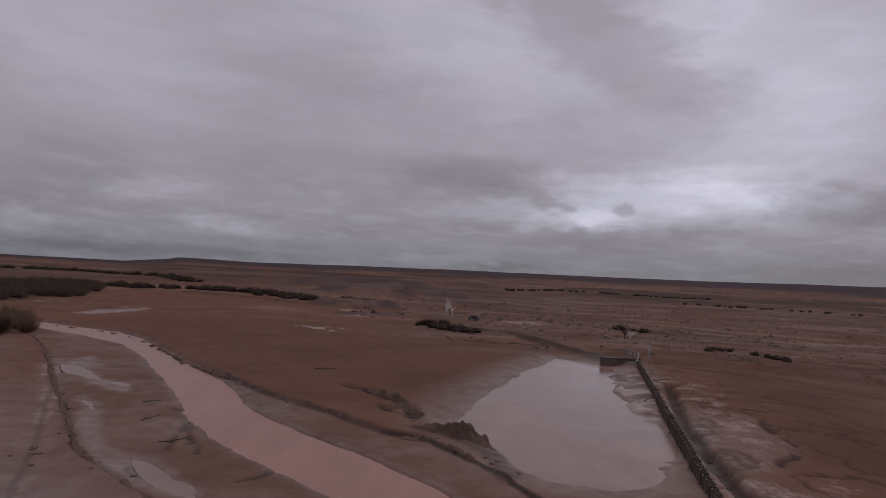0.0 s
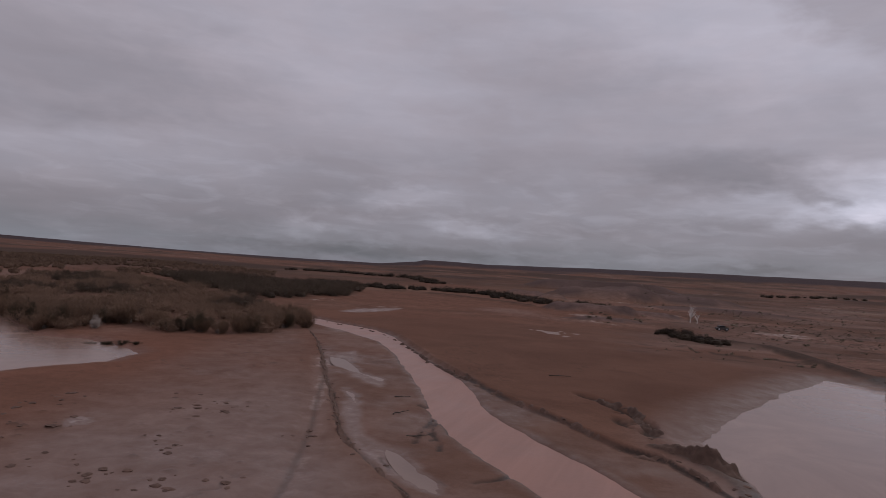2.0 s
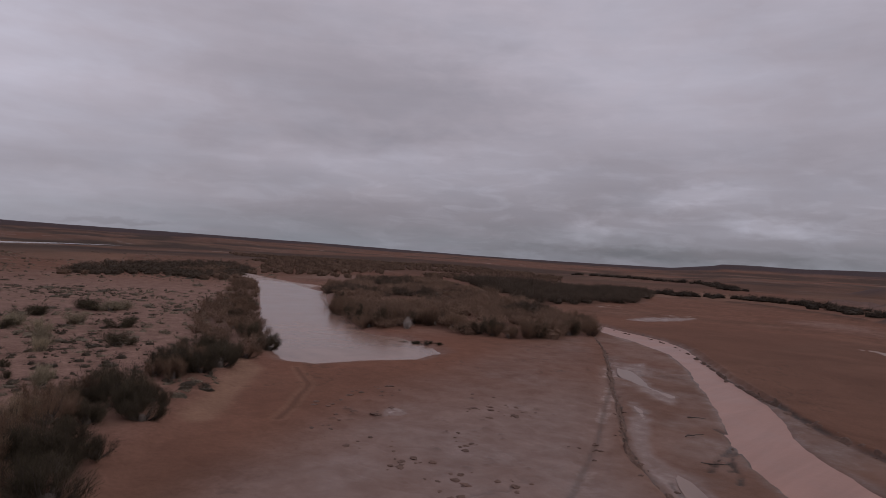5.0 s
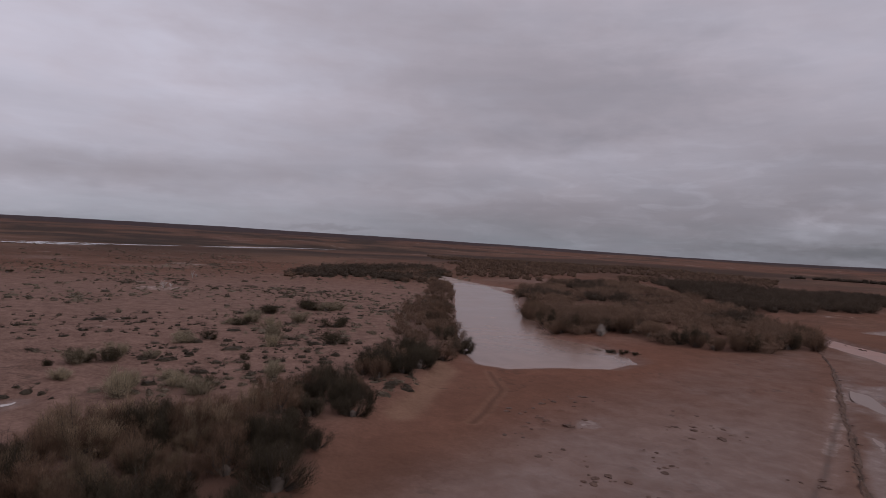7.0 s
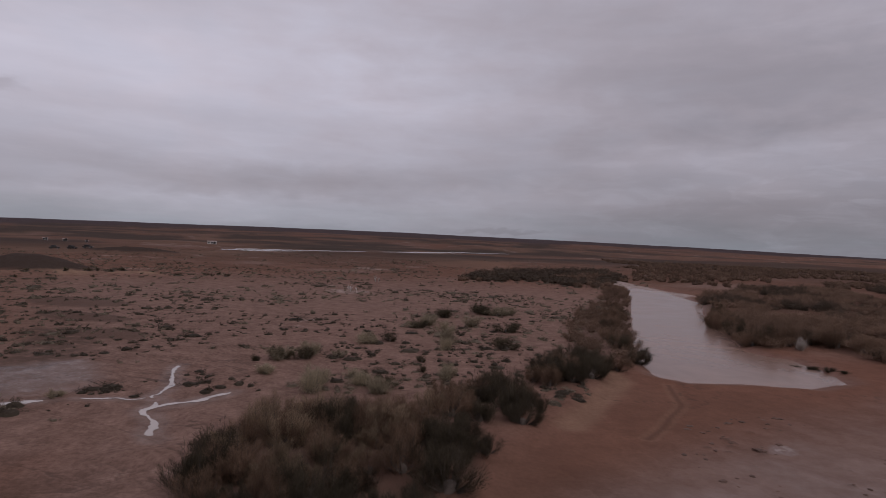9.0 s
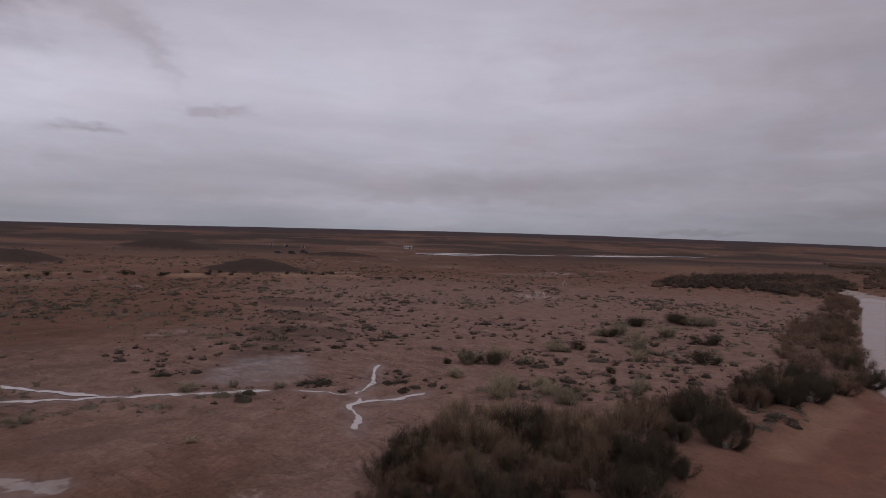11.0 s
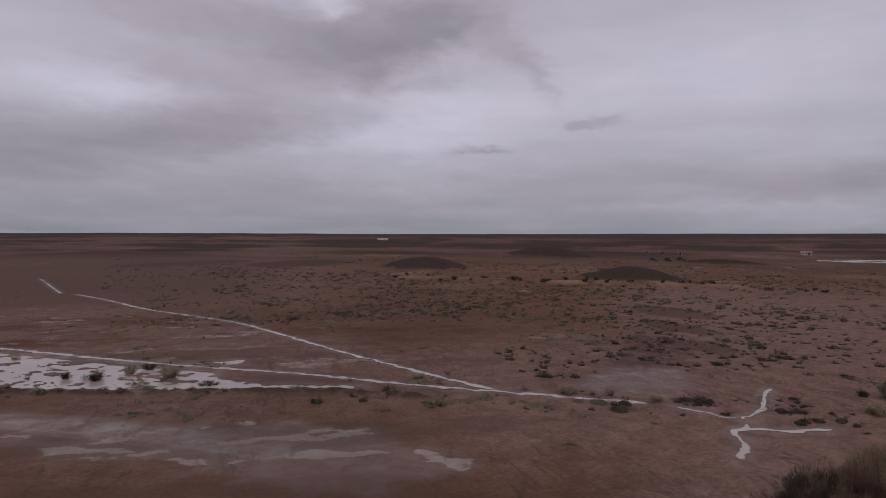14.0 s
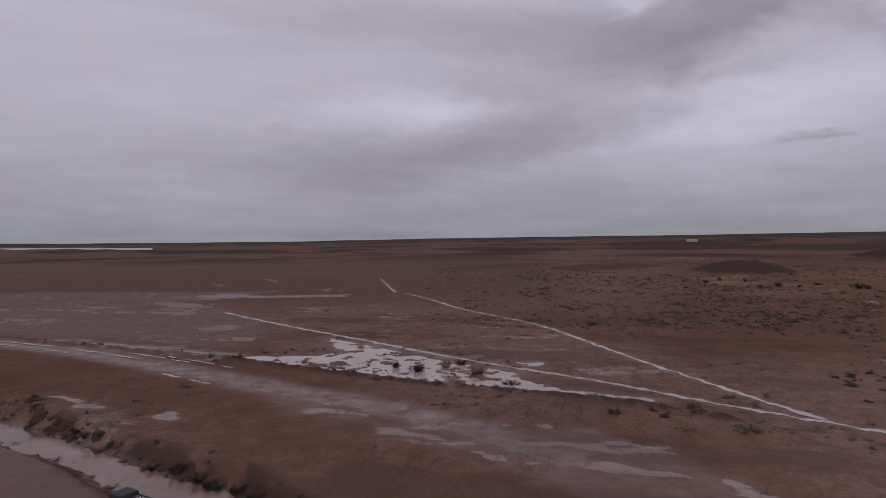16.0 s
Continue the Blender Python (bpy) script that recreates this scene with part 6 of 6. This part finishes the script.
def car(name, at, turn, paint, label, length=4.6, wide=1.8, tall=1.75, cargo=0.0):
    """A boxy car with a tapered cabin, windows, wheels and lamps."""
    root = tagged(new(name), label, "car")
    root.matrix_basis = pose(*at, 0, 0, turn)
    bm = bmesh.new()
    bead(bm, (length, wide, tall * 0.36), (0, 0, tall * 0.40), 0.10)
    body = part("body", bm, paint, root)
    bm = bmesh.new()
    cab = length * (0.58 - cargo * 0.25)
    made = bead(bm, (cab, wide * 0.94, tall * 0.42), (-length * 0.07 + cargo * 0.4, 0, tall * 0.78))
    for v in bm.verts:
        if v.co.z > tall * 0.8:
            v.co.x = (v.co.x - (-length * 0.07)) * 0.80 - length * 0.07
            v.co.y *= 0.84
    bmesh.ops.bevel(bm, geom=bm.edges[:], offset=0.07, segments=2, affect="EDGES")
    part("cabin", bm, paint, root)
    for s in (-1, 1):
        bm = bmesh.new()
        bead(bm, (cab * 0.72, 0.03, tall * 0.22), (-length * 0.07 + cargo * 0.4, s * wide * 0.445, tall * 0.80), 0.01)
        part("side_window", bm, GLASS_DARK, root)
    for x in (-length * 0.07 + cab * 0.47 + cargo * 0.4, -length * 0.07 - cab * 0.47 + cargo * 0.4):
        bm = bmesh.new()
        bead(bm, (0.04, wide * 0.72, tall * 0.24), (x, 0, tall * 0.80), 0.01)
        part("windscreen", bm, GLASS_DARK, root)
    for x in (-length * 0.31, length * 0.31):
        for s in (-1, 1):
            bm = bmesh.new()
            rod(bm, (x, s * wide * 0.5, 0.34), (x, s * (wide * 0.5 - 0.24), 0.34), 0.34, 0.34, 20)
            wheel = part("wheel", bm, BLACK, root, "black tyre")
            bm = bmesh.new()
            rod(bm, (x, s * (wide * 0.5 + 0.012), 0.34), (x, s * (wide * 0.5 - 0.1), 0.34), 0.19, 0.19, 14)
            part("rim", bm, GALVANISED, wheel)
    for s in (-1, 1):
        bm = bmesh.new()
        bead(bm, (0.06, 0.32, 0.16), (length * 0.5, s * wide * 0.36, tall * 0.46), 0.02)
        part("headlight", bm, GALVANISED, root)
    return root


# white vehicle on the road beside the ditch, its roof carries a dark rack
van = car("utility_vehicle", (3.0, -28.9, lift(3.0, -28.9)), 128, WHITE_PAINT, "white utility vehicle with a black roof rack beside the ditch", 4.9, 1.9, 1.85)
bm = bmesh.new()
for y in (-0.62, 0.62):
    rod(bm, (-1.25, y, 1.95), (0.75, y, 1.95), 0.03)
for x in (-1.1, -0.3, 0.5):
    rod(bm, (x, -0.66, 1.95), (x, 0.66, 1.95), 0.025)
    for y in (-0.62, 0.62):
        rod(bm, (x, y, 1.80), (x, y, 1.95), 0.025)
part("roof_rack", bm, BLACK, van, "black roof rack")
bm = bmesh.new()
bead(bm, (0.85, 0.9, 0.26), (-0.75, 0.1, 2.08), 0.10)
part("roof_box", bm, BLACK, van, "black bag on the rack")
car("parked_car", (8.6, 155.3, lift(8.6, 155.3)), 15, DARK_METAL, "small dark utility vehicle parked far out on the plain", 2.7, 1.4, 1.15)
for k, (x, y) in enumerate(((-336.6, -131.4), (-339.5, -125.2), (-333.0, -138.0))):
    car("parked_car", (x, y, lift(x, y)), 70 + 20 * k, DARK_METAL, "dark car parked near far off houses", 4.6, 1.9, 1.8)


def house(at, size, turn, roof_pitch, label, windows=3):
    lx, ly, h = size
    root = tagged(new("house"), label, "house")
    root.matrix_basis = pose(at[0], at[1], lift(*at) - 0.1, 0, 0, turn)
    bm = bmesh.new()
    bead(bm, (lx, ly, h), (0, 0, h / 2), 0.04)
    part("wall", bm, STUCCO, root)
    bm = bmesh.new()
    e = 0.4
    pts = [(-lx / 2 - e, -ly / 2 - e, h), (lx / 2 + e, -ly / 2 - e, h), (lx / 2 + e, ly / 2 + e, h), (-lx / 2 - e, ly / 2 + e, h), (-lx / 2 - e, 0, h + roof_pitch), (lx / 2 + e, 0, h + roof_pitch)]
    v = [bm.verts.new(p) for p in pts]
    for f in ((0, 1, 5, 4), (2, 3, 4, 5), (1, 2, 5), (3, 0, 4), (3, 2, 1, 0)):
        bm.faces.new([v[k] for k in f])
    part("roof", bm, ROOF, root)
    for k in range(windows):
        x = -lx / 2 + lx * (k + 0.5) / windows
        for s in (-1, 1):
            bm = bmesh.new()
            bead(bm, (1.1, 0.08, 1.1), (x, s * ly / 2, h * 0.56), 0.02)
            part("window", bm, GLASS_DARK, root)
    bm = bmesh.new()
    bead(bm, (0.95, 0.1, 2.0), (lx * 0.22, -ly / 2 - 0.01, 1.0), 0.02)
    part("door", bm, DARK_METAL, root)


house((-526, -101), (7.0, 4, 2.2), 100, 0.6, "long pale house far off on the plain")
house((-478, -204), (2.8, 2.4, 1.5), 110, 0.5, "small pale house far off on the plain", 2)
house((-470, -188), (2.4, 2.2, 1.4), 115, 0.4, "small pale house with a low roof far off", 2)
house((-459, -170), (1.8, 1.6, 1.3), 105, 0.3, "tiny pale shed far off on the plain", 1)
house((-800, -850), (19, 9, 3.6), 135, 0.6, "large pale hall on the far horizon", 6)


def dead_tree(name, at, tall, mat, label, limbs=9, seed=1, spread=0.45):
    root = tagged(new(name), label, "tree")
    root.matrix_basis = pose(at[0], at[1], lift(*at) - 0.05)
    rng = random.Random(seed)
    trunk, crown = bmesh.new(), bmesh.new()
    rod(trunk, (0, 0, -0.1), (0.1, 0.05, tall * 0.4), 0.035 * tall, 0.022 * tall, 7)
    for k in range(limbs):
        a, h = rng.uniform(0, 6.28), tall * rng.uniform(0.18, 0.4)
        b = Vector((math.cos(a) * spread * tall * rng.uniform(0.4, 1), math.sin(a) * spread * tall * rng.uniform(0.4, 1), h + tall * rng.uniform(0.25, 0.6)))
        rod(trunk, (0.05, 0.03, h), b, 0.018 * tall, 0.007 * tall, 5)
        for q in range(7):
            c = Vector((0.05, 0.03, h)).lerp(b, rng.uniform(0.35, 1))
            rod(crown, c, c + Vector((rng.uniform(-1, 1), rng.uniform(-1, 1), rng.uniform(0.1, 1))) * tall * 0.17, 0.007 * tall, 0.003 * tall, 4)
    part("trunk", trunk, mat, root)
    part("crown", crown, mat, root)


PALE_WOOD = material("bleached_wood", ((0.46, 0.42, 0.39), (0.64, 0.59, 0.56)), 0.85, 0.4)
dead_tree("bleached_tree", (2.0, 175.3), 4.4, PALE_WOOD, "bleached leafless tree on the far bank", 10, 4, 0.35)
dead_tree("bleached_tree", (3.6, 172.0), 3.0, PALE_WOOD, "small bleached leafless tree on the far bank", 7, 6, 0.35)
dead_tree("dead_tree", (37.2, 124.8), 2.6, BARK, "dark bare tree among grey brush", 12, 8, 0.5)
dead_tree("dead_tree", (38.8, 126.5), 2.4, PALE_WOOD, "pale bare bush beside a dark tree", 10, 9, 0.6)
for k, at in enumerate(((-136.8, 2.8), (-138.0, 4.2), (-167.6, 10.0), (-169.5, 11.0))):
    dead_tree("bleached_snag", at, 1.9 if k % 2 == 0 else 1.2, PALE_WOOD, "small bleached snag on the scrub plain", 8, 20 + k, 0.4)


def clod(seed):
    rng = random.Random(seed)
    bm = bmesh.new()
    bmesh.ops.create_icosphere(bm, subdivisions=2, radius=0.5)
    for v in bm.verts:
        n = 1 + 0.55 * noise.noise(v.co * 3 + Vector((seed, 0, 0))) + 0.30 * noise.noise(v.co * 8)
        v.co = Vector((v.co.x * n, v.co.y * n * 0.75, max(-0.12, v.co.z * n * 0.30)))
    mesh = bpy.data.meshes.new("mud_clod")
    bm.to_mesh(mesh)
    bm.free()
    mesh.materials.append(MUD_CLOD)
    return mesh


clods = [clod(k) for k in range(5)]
rng = random.Random(17)


def lay_clods(spots, group, label):
    z = heights([p[0] for p in spots], [p[1] for p in spots])
    for (px, py, size), h in zip(spots, z):
        ob = new("mud_clod", clods[rng.randrange(5)])
        ob.matrix_basis = Matrix.Translation((px, py, h)) @ Matrix.Rotation(rng.uniform(0, 6.28), 4, "Z") @ Matrix.Diagonal((size, size, size * rng.uniform(0.6, 1.1), 1))
        tagged(ob, label, "clod", group)


spots = []
while len(spots) < 120:
    px, py = rng.uniform(-40, -16), rng.uniform(17, 40)
    if noise.noise((px * 0.22, py * 0.22, 3)) > 0.05 and inside(np.array([px]), np.array([py]), [(-15, 19), (-36, 20), (-42, 32), (-27, 40), (-20, 33)], 5)[0] < 0:
        spots.append((px, py, rng.choice((0.16, 0.22, 0.3, 0.4, 0.55))))
lay_clods(spots, "clods on the silt flat", "dark lump of wet mud lying on grey silt")
spots = []
for corners, count, wide, big in ((CRACK[2:12], 40, 0.35, 0.5), (RIDGE, 18, 0.5, 0.5), (DEBRIS, 12, 0.5, 0.45), (TRENCH, 24, 0.9, 0.6), (TERRACE[4:15], 40, 0.35, 0.4), (DITCH_NEAR[1:6], 26, 0.35, 0.6)):
    c = curved(corners, 0.5)
    for k in range(count):
        px, py = c[rng.randrange(len(c))]
        spots.append((px + rng.gauss(0, wide), py + rng.gauss(0, wide), big * rng.uniform(0.3, 1.0)))
lay_clods(spots, "clods along the cut banks", "dark clod broken from a cut mud bank")


MUD_BANK = material("broken_mud_bank", ((0.062, 0.037, 0.028), (0.130, 0.078, 0.058)), 0.92, 0.5, 0.8)


def eroded_bank(line, wide, tall, seed, label):
    """A broken mud bank along a line: a steep crumbling face on its right hand, a gentler back."""
    path = np.array(curved(line, 0.14))
    n = len(path)
    step = np.gradient(path, axis=0)
    step /= np.hypot(*step.T)[:, None]
    side = np.column_stack([step[:, 1], -step[:, 0]])
    across = np.linspace(-1, 1, 17)
    i, j = np.meshgrid(np.arange(n), np.arange(17), indexing="ij")
    v = across[j]
    wander = 0.6 * layers(path[:, 0], path[:, 1], 2.4, 3, seed)[i]
    px = path[i, 0] + side[i, 0] * (v + wander) * wide
    py = path[i, 1] + side[i, 1] * (v + wander) * wide
    rough = layers(px, py, 0.9, 4, seed + 1)
    top = ease(v + 0.35 * rough, 1.0, 0.35) * ease(v, -1.0, -0.1) * (0.9 + 1.1 * layers(px, py, 1.3, 3, seed + 2))
    top = 0.55 * top + 0.45 * np.floor(top * 3.2 + 0.3 * rough) / 3.2
    ends = np.minimum(1, np.minimum(i, n - 1 - i) / 9)
    pz = heights(px.ravel(), py.ravel()).reshape(px.shape) - 0.10 + (tall * np.maximum(top, 0) + 0.13 * layers(px, py, 0.55, 3, seed + 3)) * ends
    a, b = np.meshgrid(np.arange(n - 1), np.arange(16), indexing="ij")
    faces = np.stack([a * 17 + b, a * 17 + b + 1, (a + 1) * 17 + b + 1, (a + 1) * 17 + b], -1).reshape(-1, 4)
    ob = from_arrays("mud_bank", np.column_stack([px.ravel(), py.ravel(), pz.ravel()]), faces, MUD_BANK)
    return tagged(ob, label, "bank", kind="structure")


eroded_bank(RIDGE[:-1][::-1], 0.85, 0.7, 200, "dark crumbling mud bank between river and pond")
eroded_bank([(-7.5, 56.4), (-6.1, 54.9), (-2.8, 51.2), (-1.0, 45.1)][::-1], 0.6, 0.35, 210, "broken edge of a mud terrace above the pond")
eroded_bank(TERRACE[1:8][::-1], 0.42, 0.26, 220, "crumbling edge of a cut river bank")
eroded_bank(TERRACE[7:15][::-1], 0.30, 0.16, 225, "low crumbling edge of a cut river bank")
eroded_bank(CRACK[1:13], 0.30, 0.22, 230, "dark broken lip of the silt flat along the river bed")
eroded_bank([(-16.1, 42.0), (-15.4, 39.6), (-15.2, 37.0), (-14.8, 35.0)], 0.14, 0.10, 250, "small gully edge on the river bed")


def driftwood(at, turn, long, seed):
    rng = random.Random(seed)
    bm = bmesh.new()
    p = Vector((-long / 2, 0, 0.06))
    for k in range(5):
        q = p + Vector((long / 5, rng.uniform(-0.12, 0.12) * long, rng.uniform(-0.01, 0.05)))
        rod(bm, p, q, 0.05 - 0.006 * k, 0.044 - 0.006 * k, 6)
        if k in (1, 3):
            rod(bm, q, q + Vector((0.1, rng.choice((-1, 1)) * 0.3, 0.12)) * long * 0.4, 0.025, 0.008, 5)
        p = q
    ob = part("driftwood", bm, BARK)
    ob.matrix_basis = pose(at[0], at[1], lift(*at), 0, 0, turn)
    tagged(ob, "dark crooked driftwood branch stranded on mud", "driftwood", "driftwood on the mud")


for k, (px, py, turn, long) in enumerate(((-11.2, 64.0, 10, 2.2), (-20.6, 46.2, 20, 1.3), (-18.4, 41.2, 60, 1.4), (-15.0, 36.6, 30, 1.6), (12.6, 39.3, 12, 1.4), (19.8, 57.5, 30, 1.8), (21.2, 60.2, -20, 1.5), (24.0, 67.0, 40, 2.6), (26.5, 52.0, -35, 2.2))):
    driftwood((px, py), turn, long, k)
